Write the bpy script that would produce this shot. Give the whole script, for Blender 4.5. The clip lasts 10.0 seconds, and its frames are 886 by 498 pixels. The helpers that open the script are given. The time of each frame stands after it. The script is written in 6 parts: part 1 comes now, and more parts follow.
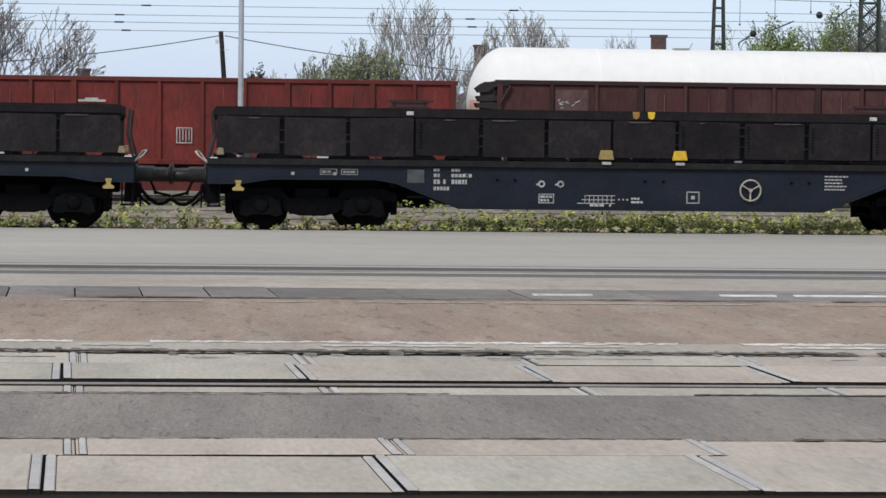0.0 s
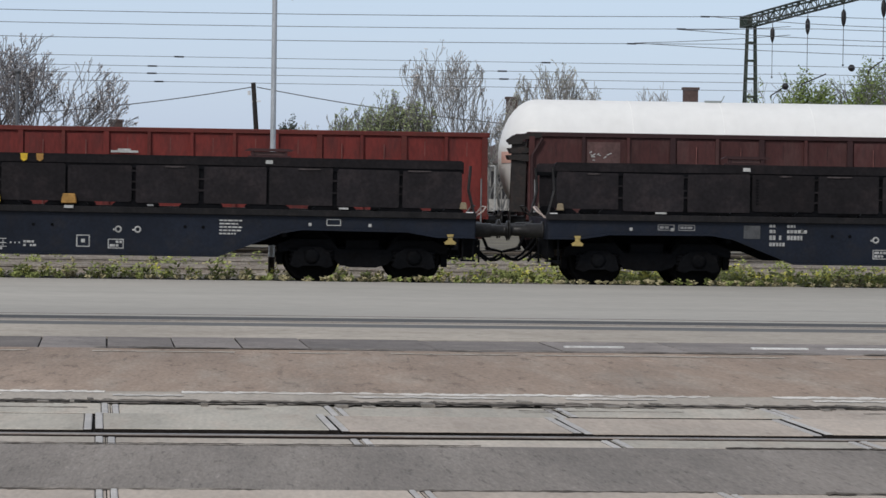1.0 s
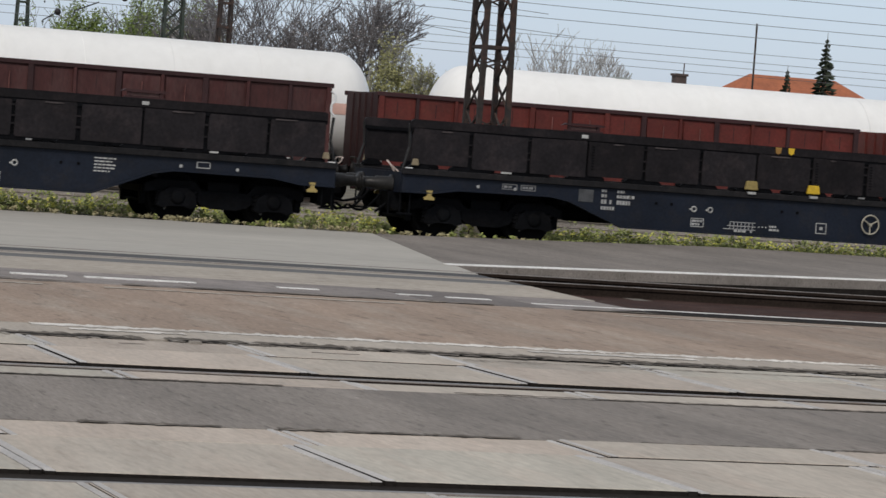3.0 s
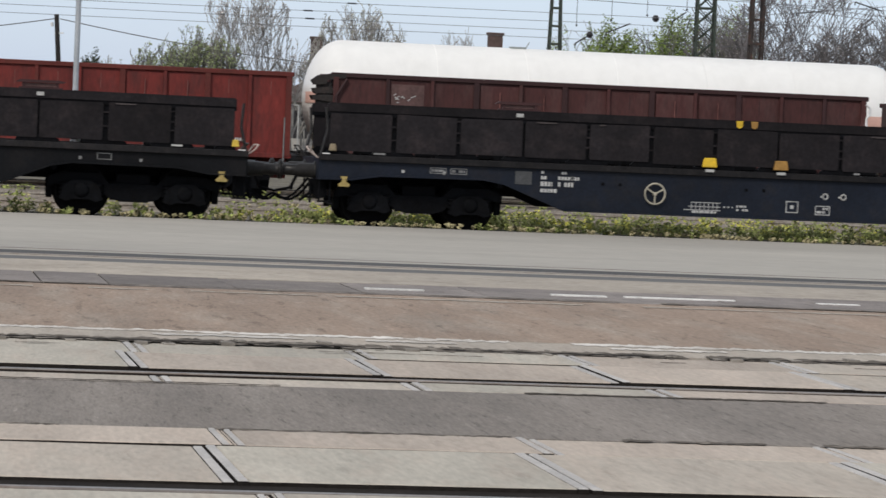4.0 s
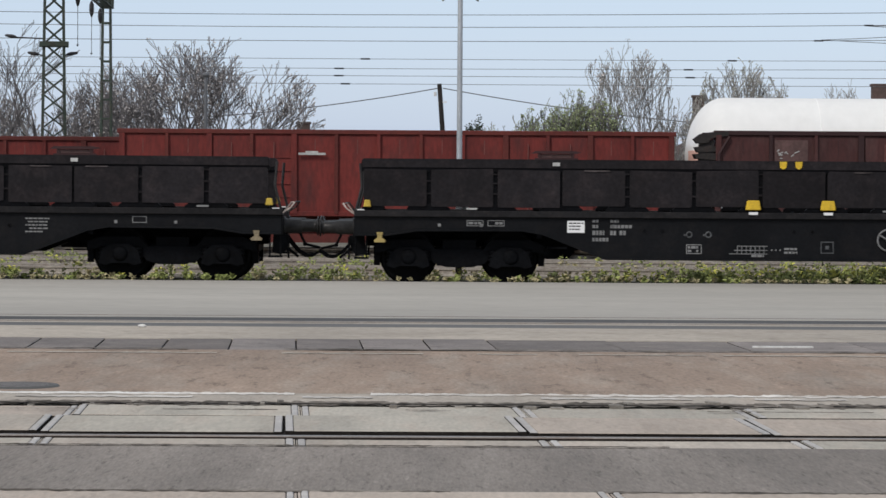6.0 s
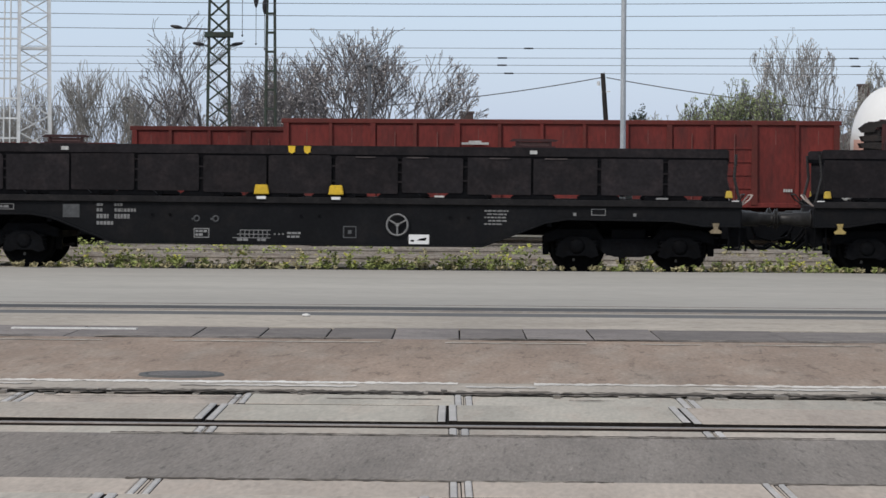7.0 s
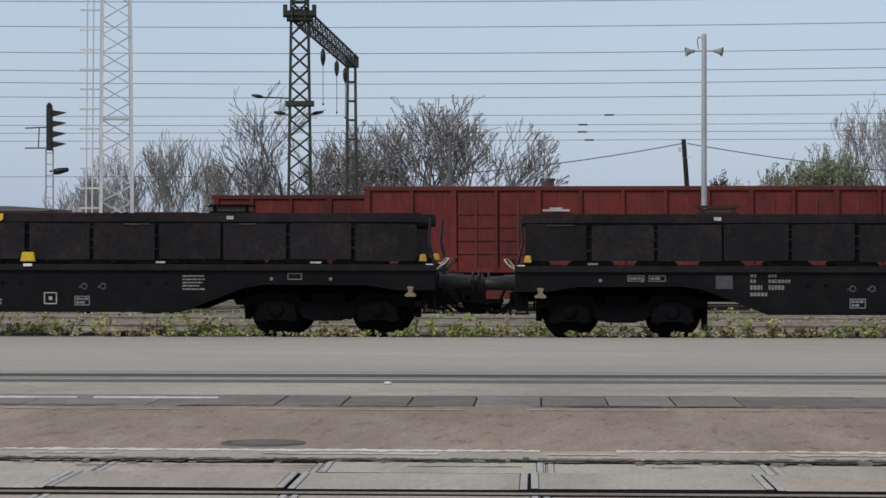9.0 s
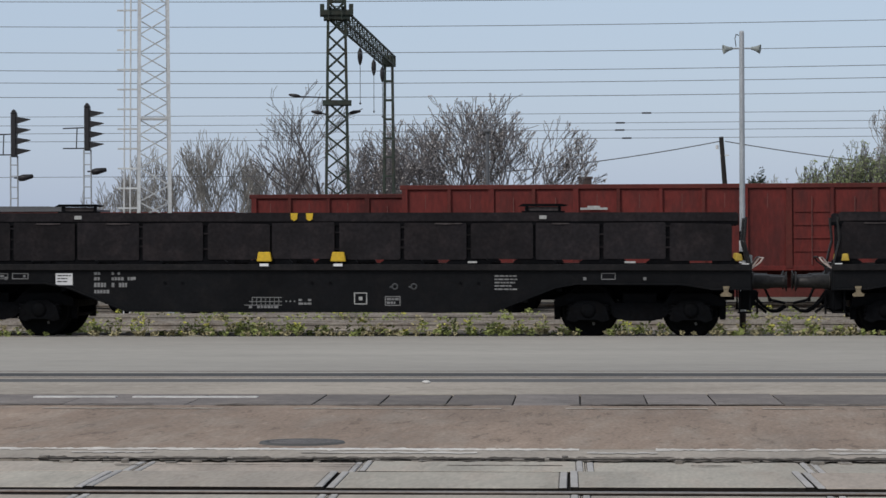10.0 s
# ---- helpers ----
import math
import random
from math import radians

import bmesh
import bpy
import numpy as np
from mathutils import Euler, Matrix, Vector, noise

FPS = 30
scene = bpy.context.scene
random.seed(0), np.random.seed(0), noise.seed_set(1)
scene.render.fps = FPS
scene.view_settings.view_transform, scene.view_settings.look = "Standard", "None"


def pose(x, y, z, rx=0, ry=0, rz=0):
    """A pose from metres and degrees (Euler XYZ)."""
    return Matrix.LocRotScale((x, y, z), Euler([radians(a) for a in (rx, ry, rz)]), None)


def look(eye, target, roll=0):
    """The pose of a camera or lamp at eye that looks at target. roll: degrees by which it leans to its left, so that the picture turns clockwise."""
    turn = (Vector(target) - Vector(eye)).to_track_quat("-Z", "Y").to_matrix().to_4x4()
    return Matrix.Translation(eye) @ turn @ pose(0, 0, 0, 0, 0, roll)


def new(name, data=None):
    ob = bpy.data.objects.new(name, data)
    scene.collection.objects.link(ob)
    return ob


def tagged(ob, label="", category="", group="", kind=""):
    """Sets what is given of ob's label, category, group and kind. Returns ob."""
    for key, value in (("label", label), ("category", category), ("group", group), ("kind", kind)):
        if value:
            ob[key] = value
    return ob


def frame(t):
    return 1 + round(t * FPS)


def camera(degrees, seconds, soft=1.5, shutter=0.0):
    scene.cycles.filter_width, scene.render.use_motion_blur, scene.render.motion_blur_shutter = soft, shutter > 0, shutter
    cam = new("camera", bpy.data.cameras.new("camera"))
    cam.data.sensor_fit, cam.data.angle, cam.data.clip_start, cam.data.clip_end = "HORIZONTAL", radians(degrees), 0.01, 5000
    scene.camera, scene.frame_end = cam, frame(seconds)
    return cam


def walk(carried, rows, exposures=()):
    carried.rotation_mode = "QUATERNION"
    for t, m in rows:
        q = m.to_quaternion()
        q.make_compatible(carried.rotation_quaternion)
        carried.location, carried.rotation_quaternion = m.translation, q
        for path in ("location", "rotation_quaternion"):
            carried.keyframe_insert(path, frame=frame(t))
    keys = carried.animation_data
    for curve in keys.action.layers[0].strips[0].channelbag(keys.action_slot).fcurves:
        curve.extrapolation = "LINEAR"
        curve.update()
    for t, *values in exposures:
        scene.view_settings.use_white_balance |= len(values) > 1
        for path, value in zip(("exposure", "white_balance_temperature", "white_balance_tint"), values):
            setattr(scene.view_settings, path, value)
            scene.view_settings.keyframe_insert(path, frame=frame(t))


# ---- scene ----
cam = camera(17.32, 10.0, soft=1.5, shutter=0.07)

# seconds, eye x, y, z, heading to the right of +y, pitch, roll (degrees)
PATH = [
    (0.0, 0.007, 0.014, 1.580, 4.95, -2.22, 0.68), (0.5, -0.002, 0.009, 1.585, 4.63, -1.90, 0.72),
    (0.7, 0.000, 0.007, 1.584, 4.51, -1.50, 0.78),
    (1.0, 0.002, 0.004, 1.582, 4.32, -1.21, 0.84), (1.5, 0.005, 0.004, 1.579, 4.16, -0.80, 0.65),
    (1.7, 0.011, 0.000, 1.582, 4.69, -0.75, 0.77), (1.8, 0.017, -0.005, 1.580, 6.03, -0.72, 1.27),
    (1.9, 0.028, -0.013, 1.581, 8.36, -0.52, 1.57), (2.0, 0.044, -0.019, 1.581, 12.12, -0.72, 2.55),
    (2.1, 0.036, -0.018, 1.580, 16.14, -0.95, 3.94), (2.2, 0.013, -0.014, 1.578, 17.92, -0.84, 4.20),
    (2.45, 0.006, -0.013, 1.580, 19.10, -1.05, 4.32), (2.75, 0.003, -0.012, 1.582, 19.30, -1.55, 4.30),
    (3.05, 0.000, -0.011, 1.585, 18.50, -2.10, 4.15),
    (3.3, -0.003, -0.010, 1.586, 16.80, -2.36, 3.93), (3.5, -0.016, 0.001, 1.583, 14.68, -2.32, 3.64),
    (3.6, -0.018, 0.001, 1.584, 12.75, -2.25, 3.15), (3.8, -0.018, -0.004, 1.583, 10.02, -2.19, 2.77),
    (4.0, -0.026, 0.000, 1.584, 8.30, -2.26, 2.50), (4.2, -0.022, 0.003, 1.586, 6.27, -2.71, 2.02),
    (4.5, -0.009, 0.018, 1.589, 3.74, -2.85, 1.06), (5.0, -0.001, 0.005, 1.595, 2.06, -2.00, 0.82),
    (5.2, -0.001, 0.001, 1.596, 1.72, -1.80, 0.76),
    (6.3, -0.003, -0.035, 1.597, -0.30, -1.19, 0.39), (6.5, -0.010, -0.036, 1.595, -1.22, -1.22, 0.50),
    (6.7, -0.009, -0.020, 1.597, -1.89, -1.44, 0.44),
    (7.0, -0.006, 0.000, 1.599, -2.57, -1.48, 0.34), (7.5, -0.004, 0.012, 1.599, -3.60, -0.92, 0.55),
    (8.0, -0.008, 0.006, 1.601, -3.99, -0.15, 0.05), (8.5, -0.006, 0.010, 1.603, -4.16, -0.06, 0.02),
    (9.0, -0.002, 0.018, 1.600, -4.18, -0.16, -0.02), (9.5, -0.008, 0.030, 1.598, -4.37, -0.21, -0.02),
    (10.0, -0.009, 0.040, 1.598, -4.92, -0.18, -0.23)]


def aim(x, y, z, heading, pitch, roll):
    h, p = radians(heading), radians(pitch)
    return look((x, y, z), (x + math.sin(h) * math.cos(p), y + math.cos(h) * math.cos(p), z + math.sin(p)), roll)


EXPOSURES = [(0.0, 0.14, 6450, 10), (0.8, -0.08, 6420, 10), (1.5, -0.16, 6410, 10), (2.2, -0.24, 6500, 10), (3.3, -0.1, 6680, 10), (3.6, 0.0, 6680, 10), (4.2, 0.05, 6620, 10), (5.0, 0.14, 6430, 10), (5.6, 0.05, 6550, 10),
             (6.5, -0.08, 6500, 10), (7.5, 0.02, 6450, 10), (8.0, -0.14, 6420, 10), (8.5, -0.28, 6430, 10), (9.0, -0.3, 6450, 10), (10.0, -0.33, 6450, 10)]
walk(cam, [(t, aim(*row)) for t, *row in PATH], EXPOSURES)

# ---- sky, sun ----
world = bpy.data.worlds.new("overcast_sky")
scene.world = world
world.use_nodes = True
wn, wl = world.node_tree.nodes, world.node_tree.links
wn.clear()
sky = wn.new("ShaderNodeTexSky")
sky.sky_type, sky.sun_disc = "NISHITA", False
sky.sun_elevation, sky.sun_rotation = radians(40), radians(215)
sky_bg, cloud_bg = wn.new("ShaderNodeBackground"), wn.new("ShaderNodeBackground")
sky_bg.inputs["Strength"].default_value = 0.05
wl.new(sky.outputs[0], sky_bg.inputs["Color"])
ramp, coord, sep = wn.new("ShaderNodeValToRGB"), wn.new("ShaderNodeTexCoord"), wn.new("ShaderNodeSeparateXYZ")
wl.new(coord.outputs["Generated"], sep.inputs[0])
wl.new(sep.outputs["Z"], ramp.inputs["Fac"])
ramp.color_ramp.elements[0].position, ramp.color_ramp.elements[0].color = 0.0, (0.346, 0.446, 0.664, 1)
ramp.color_ramp.elements[1].position, ramp.color_ramp.elements[1].color = 0.35, (0.53, 0.535, 0.54, 1)
wl.new(ramp.outputs[0], cloud_bg.inputs["Color"])
cloud_bg.inputs["Strength"].default_value = 0.92
add, out = wn.new("ShaderNodeAddShader"), wn.new("ShaderNodeOutputWorld")
wl.new(sky_bg.outputs[0], add.inputs[0])
wl.new(cloud_bg.outputs[0], add.inputs[1])
wl.new(add.outputs[0], out.inputs["Surface"])
sun_data = bpy.data.lights.new("sun", "SUN")
sun_data.energy, sun_data.angle, sun_data.color = 1.58, radians(14), (1.0, 0.95, 0.88)
sun = new("sun", sun_data)
sun.matrix_world = look((-20, -31, 31), (0, 0, 0))


# ---- materials ----
def surface(name, colour, rough=0.8, metal=0.0, grain=30.0, stain=1.2, amount=0.35, dirt=None, dirt_amount=0.0,
            bump=0.15, streak=(1, 1, 1), spread=0.12, island=False, gloss=0.3, pits=0.0, pit_scale=9.0):
    """A surface with two scales of variation, dirt, relief, and a small change from piece to piece."""
    m = bpy.data.materials.new(name)
    m.use_nodes = True
    n, l = m.node_tree.nodes, m.node_tree.links
    b = n["Principled BSDF"]
    b.inputs["Metallic"].default_value = metal
    b.inputs["Specular IOR Level"].default_value = gloss
    tc, mp = n.new("ShaderNodeTexCoord"), n.new("ShaderNodeMapping")
    mp.inputs["Scale"].default_value = streak
    info = n.new("ShaderNodeObjectInfo")
    rnd = n.new("ShaderNodeNewGeometry").outputs["Random Per Island"] if island else info.outputs["Random"]
    shift = n.new("ShaderNodeVectorMath")
    shift.operation = "ADD"
    push = n.new("ShaderNodeMath")
    push.operation, push.inputs[1].default_value = "MULTIPLY", 37.0
    l.new(rnd, push.inputs[0])
    l.new(tc.outputs["Object"], shift.inputs[0])
    l.new(push.outputs[0], shift.inputs[1])
    l.new(shift.outputs[0], mp.inputs["Vector"])
    fine, large = n.new("ShaderNodeTexNoise"), n.new("ShaderNodeTexNoise")
    fine.inputs["Scale"].default_value, fine.inputs["Detail"].default_value = grain, 6
    large.inputs["Scale"].default_value, large.inputs["Detail"].default_value = stain, 8
    large.inputs["Roughness"].default_value = 0.65
    l.new(mp.outputs[0], fine.inputs["Vector"])
    l.new(mp.outputs[0], large.inputs["Vector"])

    def ramped(source, low, high, a, c):
        r = n.new("ShaderNodeMapRange")
        r.inputs["From Min"].default_value, r.inputs["From Max"].default_value = low, high
        r.inputs["To Min"].default_value, r.inputs["To Max"].default_value = a, c
        l.new(source, r.inputs["Value"])
        return r.outputs["Result"]

    def times(a, c):
        k = n.new("ShaderNodeMath")
        k.operation = "MULTIPLY"
        l.new(a, k.inputs[0])
        l.new(c, k.inputs[1])
        return k.outputs[0]

    level = times(times(ramped(fine.outputs["Fac"], 0.3, 0.7, 1 - amount * 0.6, 1 + amount * 0.6),
                        ramped(large.outputs["Fac"], 0.3, 0.7, 1 - amount, 1 + amount)),
                  ramped(rnd, 0, 1, 1 - spread, 1 + spread))
    if pits:
        spots = n.new("ShaderNodeTexNoise")
        spots.inputs["Scale"].default_value, spots.inputs["Detail"].default_value = pit_scale, 5
        spots.inputs["Roughness"].default_value = 0.75
        l.new(mp.outputs[0], spots.inputs["Vector"])
        level = times(level, ramped(spots.outputs["Fac"], 0.56, 0.66, 1, 1 - pits))
        level = times(level, ramped(spots.outputs["Fac"], 0.34, 0.42, 1 + pits * 0.6, 1))
    tint = n.new("ShaderNodeMix")
    tint.data_type = "RGBA"
    tint.inputs["A"].default_value = (*colour, 1)
    tint.inputs["B"].default_value = (*(dirt or colour), 1)
    patch = n.new("ShaderNodeTexNoise")
    patch.inputs["Scale"].default_value, patch.inputs["Detail"].default_value = stain * 2.7, 9
    patch.inputs["Roughness"].default_value = 0.7
    l.new(mp.outputs[0], patch.inputs["Vector"])
    l.new(ramped(patch.outputs["Fac"], 0.48, 0.68, 0, dirt_amount), tint.inputs["Factor"])
    scaled = n.new("ShaderNodeVectorMath")
    scaled.operation = "SCALE"
    l.new(tint.outputs["Result"], scaled.inputs[0])
    l.new(level, scaled.inputs["Scale"])
    l.new(scaled.outputs[0], b.inputs["Base Color"])
    l.new(ramped(large.outputs["Fac"], 0.3, 0.7, max(rough - 0.12, 0.05), min(rough + 0.1, 1)), b.inputs["Roughness"])
    if bump:
        bp = n.new("ShaderNodeBump")
        bp.inputs["Strength"].default_value, bp.inputs["Distance"].default_value = bump, 0.01
        l.new(fine.outputs["Fac"], bp.inputs["Height"])
        l.new(bp.outputs[0], b.inputs["Normal"])
    return m


M_GROUND = surface("dirt_and_ballast", (0.150, 0.138, 0.116), 0.95, grain=9, stain=0.5, amount=0.45, dirt=(0.16, 0.15, 0.08), dirt_amount=0.6, bump=0.8, gloss=0.1)
M_APRON = surface("smooth_worn_asphalt", (0.408, 0.387, 0.348), 0.85, grain=14, stain=0.16, amount=0.15, dirt=(0.42, 0.39, 0.35), dirt_amount=0.5, bump=0.1, streak=(0.25, 1, 1), gloss=0.15, pits=0.09, pit_scale=0.8)
M_TARMAC = surface("dark_asphalt", (0.218, 0.195, 0.175), 0.9, grain=34, stain=0.7, amount=0.24, dirt=(0.275, 0.25, 0.225), dirt_amount=0.4, bump=0.45, streak=(1.8, 0.22, 1), gloss=0.12, pits=0.36, pit_scale=10)
M_BROWN = surface("brown_stained_concrete", (0.332, 0.256, 0.203), 0.9, grain=22, stain=0.55, amount=0.22, dirt=(0.40, 0.345, 0.29), dirt_amount=0.7, bump=0.35, streak=(1.5, 0.28, 1), gloss=0.12, pits=0.34, pit_scale=5)
M_PALE = surface("pale_concrete", (0.415, 0.372, 0.318), 0.9, grain=18, stain=0.45, amount=0.2, dirt=(0.30, 0.26, 0.22), dirt_amount=0.5, bump=0.3, streak=(0.6, 0.6, 1), gloss=0.15, pits=0.22, pit_scale=4)
M_SLAB = surface("beige_cast_concrete", (0.448, 0.402, 0.346), 0.88, grain=26, stain=1.1, amount=0.17, dirt=(0.45, 0.375, 0.315), dirt_amount=0.55, bump=0.25, spread=0.10, gloss=0.15, pits=0.14, pit_scale=5, streak=(1.3, 0.26, 1))
M_SLABPINK = surface("pinkish_cast_concrete", (0.452, 0.392, 0.336), 0.88, grain=26, stain=1.1, amount=0.17, dirt=(0.45, 0.375, 0.315), dirt_amount=0.55, bump=0.25, spread=0.10, gloss=0.15, pits=0.14, pit_scale=5, streak=(1.3, 0.26, 1))
M_SLABGREY = surface("greenish_grey_cast_concrete", (0.440, 0.410, 0.354), 0.88, grain=26, stain=1.1, amount=0.17, dirt=(0.45, 0.375, 0.315), dirt_amount=0.55, bump=0.25, spread=0.10, gloss=0.15, pits=0.14, pit_scale=5, streak=(1.3, 0.26, 1))
M_EDGE = surface("grey_edge_angle", (0.455, 0.435, 0.415), 0.7, grain=40, stain=3, amount=0.18, bump=0.2)
M_PANEL = surface("grey_rubber_panel", (0.20, 0.18, 0.17), 0.85, grain=30, stain=0.9, amount=0.22, dirt=(0.29, 0.26, 0.235), dirt_amount=0.5, spread=0.2, gloss=0.12, pits=0.3, pit_scale=5)
M_WORN = surface("worn_grey_strip", (0.115, 0.115, 0.113), 0.8, grain=12, stain=0.4, amount=0.18, dirt=(0.2, 0.195, 0.19), dirt_amount=0.4, streak=(0.15, 1, 1))
M_WORNDARK = surface("dark_worn_strip", (0.062, 0.062, 0.063), 0.8, grain=12, stain=0.4, amount=0.2, dirt=(0.12, 0.118, 0.115), dirt_amount=0.4, streak=(0.15, 1, 1))
# dirt of the joints; also colours the dark strip added to the platform wall
M_GAP = surface("joint_dirt_and_dark_strip", (0.022, 0.019, 0.017), 0.95, grain=30, stain=2, amount=0.4, gloss=0.05)
M_CRUMB = surface("broken_concrete_edge", (0.21, 0.19, 0.165), 0.95, grain=18, stain=2.2, amount=0.5, dirt=(0.40, 0.37, 0.33), dirt_amount=0.45, bump=0.9)
M_PAINT_WHITE = surface("worn_white_paint", (0.72, 0.71, 0.68), 0.7, grain=30, stain=3, amount=0.2, dirt=(0.4, 0.38, 0.35), dirt_amount=0.5)
M_RAIL = surface("worn_rail_steel", (0.28, 0.25, 0.225), 0.45, 0.7, grain=30, stain=1.0, amount=0.25, dirt=(0.16, 0.09, 0.05), dirt_amount=0.5)
M_RUST = surface("pale_rusty_steel", (0.33, 0.30, 0.265), 0.85, 0.0, grain=24, stain=1.5, amount=0.3, dirt=(0.16, 0.11, 0.085), dirt_amount=0.5)
M_VERGE = surface("dry_dirt_verge", (0.30, 0.275, 0.215), 0.95, grain=9, stain=0.9, amount=0.35, dirt=(0.17, 0.18, 0.09), dirt_amount=0.7, bump=0.8, gloss=0.08)
M_RAILDARK = surface("dark_rail_side", (0.030, 0.022, 0.018), 0.95, grain=24, stain=1.5, amount=0.35, gloss=0.05)
M_SLEEPER = surface("old_sleeper", (0.16, 0.145, 0.125), 0.95, grain=14, stain=1.5, amount=0.35)
M_NAVY = surface("navy_wagon_paint", (0.0098, 0.0136, 0.0230), 0.55, 0.0, grain=20, stain=0.9, amount=0.28, dirt=(0.022, 0.020, 0.020), dirt_amount=0.5, bump=0.05, gloss=0.16)
M_DARKGREEN = surface("dark_grey_green_wagon_paint", (0.0074, 0.0080, 0.0094), 0.55, 0.0, grain=20, stain=0.9, amount=0.28, dirt=(0.018, 0.016, 0.016), dirt_amount=0.5, bump=0.05, gloss=0.09)
M_BOARD = surface("sooty_brown_board", (0.0148, 0.0133, 0.0149), 0.8, 0.0, grain=16, stain=1.1, amount=0.34, dirt=(0.034, 0.027, 0.028), dirt_amount=0.55, bump=0.2, spread=0.22, gloss=0.12)
M_DECKEDGE = surface("worn_dark_deck_edge", (0.013, 0.0125, 0.0135), 0.6, grain=20, stain=2, amount=0.35, dirt=(0.030, 0.026, 0.025), dirt_amount=0.5, gloss=0.13)
M_SCUFF = surface("scuffed_grey_board", (0.070, 0.060, 0.060), 0.8, grain=16, stain=3, amount=0.4, gloss=0.1)
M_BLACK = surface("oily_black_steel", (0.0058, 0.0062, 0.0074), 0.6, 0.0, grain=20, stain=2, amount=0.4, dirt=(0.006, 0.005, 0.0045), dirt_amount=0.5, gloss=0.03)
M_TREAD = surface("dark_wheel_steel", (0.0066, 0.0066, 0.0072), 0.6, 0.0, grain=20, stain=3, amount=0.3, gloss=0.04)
M_GREASE = surface("greasy_grey_steel", (0.030, 0.029, 0.029), 0.45, 0.5, grain=20, stain=3, amount=0.4)
M_YELLOW = surface("yellow_paint", (0.66, 0.43, 0.03), 0.55, grain=30, stain=6, amount=0.15, dirt=(0.30, 0.2, 0.05), dirt_amount=0.4)
M_DULL = surface("grimy_beige_paint", (0.21, 0.17, 0.11), 0.7, grain=30, stain=6, amount=0.3)
M_YELLOWDULL = surface("worn_yellow_paint", (0.46, 0.32, 0.05), 0.6, grain=30, stain=6, amount=0.25)
M_OCHRE = surface("worn_ochre_orange_paint", (0.30, 0.165, 0.045), 0.7, grain=30, stain=6, amount=0.3)
M_CREAM = surface("dull_yellow_paint", (0.33, 0.25, 0.09), 0.6, grain=30, stain=6, amount=0.25)
M_FADEDWHITE = surface("faded_pinkish_white_paint", (0.46, 0.38, 0.34), 0.7, grain=40, stain=8, amount=0.3)
M_MARK = surface("white_stencil_paint", (0.38, 0.38, 0.37), 0.7, grain=50, stain=8, amount=0.3)
M_STREAK = surface("chalky_red_streak", (0.16, 0.065, 0.058), 0.8, grain=30, stain=4, amount=0.3)
M_CLIP = surface("grey_label_clip", (0.075, 0.078, 0.082), 0.6, grain=50, stain=8, amount=0.3)
M_MARK_DIM = surface("faded_grey_stencil_paint", (0.20, 0.20, 0.20), 0.7, grain=50, stain=8, amount=0.3)
M_PLATE = surface("white_notice", (0.75, 0.75, 0.75), 0.5, grain=40, stain=6, amount=0.06)
M_RED = surface("red_oxide_paint", (0.148, 0.0215, 0.0175), 0.6, grain=14, stain=0.8, amount=0.34, dirt=(0.075, 0.020, 0.018), dirt_amount=0.8, bump=0.1, streak=(1, 1, 0.35))
M_REDRIB = surface("dark_red_rib_paint", (0.105, 0.020, 0.016), 0.65, grain=14, stain=1.2, amount=0.25, dirt=(0.09, 0.028, 0.02), dirt_amount=0.6)
M_MAROON = surface("brown_maroon_paint", (0.066, 0.022, 0.021), 0.65, grain=14, stain=0.8, amount=0.32, dirt=(0.1, 0.055, 0.052), dirt_amount=0.6, bump=0.1, streak=(1, 1, 0.35))
M_MAROONRIB = surface("dark_maroon_rib_paint", (0.040, 0.017, 0.018), 0.7, grain=14, stain=1.2, amount=0.25)
M_BENT = surface("charred_bent_steel", (0.022, 0.019, 0.018), 0.7, grain=14, stain=3, amount=0.4, dirt=(0.05, 0.03, 0.025), dirt_amount=0.5)
M_FADED = surface("faded_brown_paint", (0.098, 0.056, 0.053), 0.75, grain=14, stain=2, amount=0.3)
M_TANK = surface("white_tank_paint", (0.86, 0.855, 0.83), 0.4, grain=4, stain=0.5, amount=0.03, dirt=(0.68, 0.66, 0.6), dirt_amount=0.1, bump=0.0, streak=(1, 1, 0.5))
M_BAND = surface("faded_orange_band_paint", (0.70, 0.44, 0.37), 0.5, grain=10, stain=2, amount=0.1)
M_GALV = surface("galvanised_steel", (0.40, 0.42, 0.44), 0.5, 0.3, grain=20, stain=2, amount=0.12)
M_MASTGREEN = surface("old_green_mast_paint", (0.04, 0.054, 0.044), 0.75, grain=14, stain=1.5, amount=0.3, dirt=(0.065, 0.045, 0.034), dirt_amount=0.6)
M_MASTBROWN = surface("dark_rusty_mast_paint", (0.034, 0.028, 0.026), 0.8, grain=14, stain=1.5, amount=0.3, dirt=(0.10, 0.05, 0.035), dirt_amount=0.7)
M_WHITEMAST = surface("weathered_white_mast_paint", (0.62, 0.64, 0.65), 0.6, 0.0, grain=20, stain=2, amount=0.14, dirt=(0.45, 0.42, 0.38), dirt_amount=0.4)
M_HORN = surface("grey_horn_enamel", (0.30, 0.33, 0.32), 0.5, grain=20, stain=3, amount=0.1)
M_WIRE = surface("weathered_wire", (0.15, 0.155, 0.165), 0.6, 0.3, grain=5, stain=1, amount=0.1)
M_DARK = surface("dark_insulator", (0.03, 0.028, 0.03), 0.4, grain=20, stain=3, amount=0.2)
M_BARK = surface("grey_brown_bark", (0.155, 0.145, 0.148), 0.95, grain=20, stain=2, amount=0.3)
M_BARKPALE = surface("pale_twig_bark", (0.295, 0.285, 0.27), 0.95, grain=20, stain=2, amount=0.25)
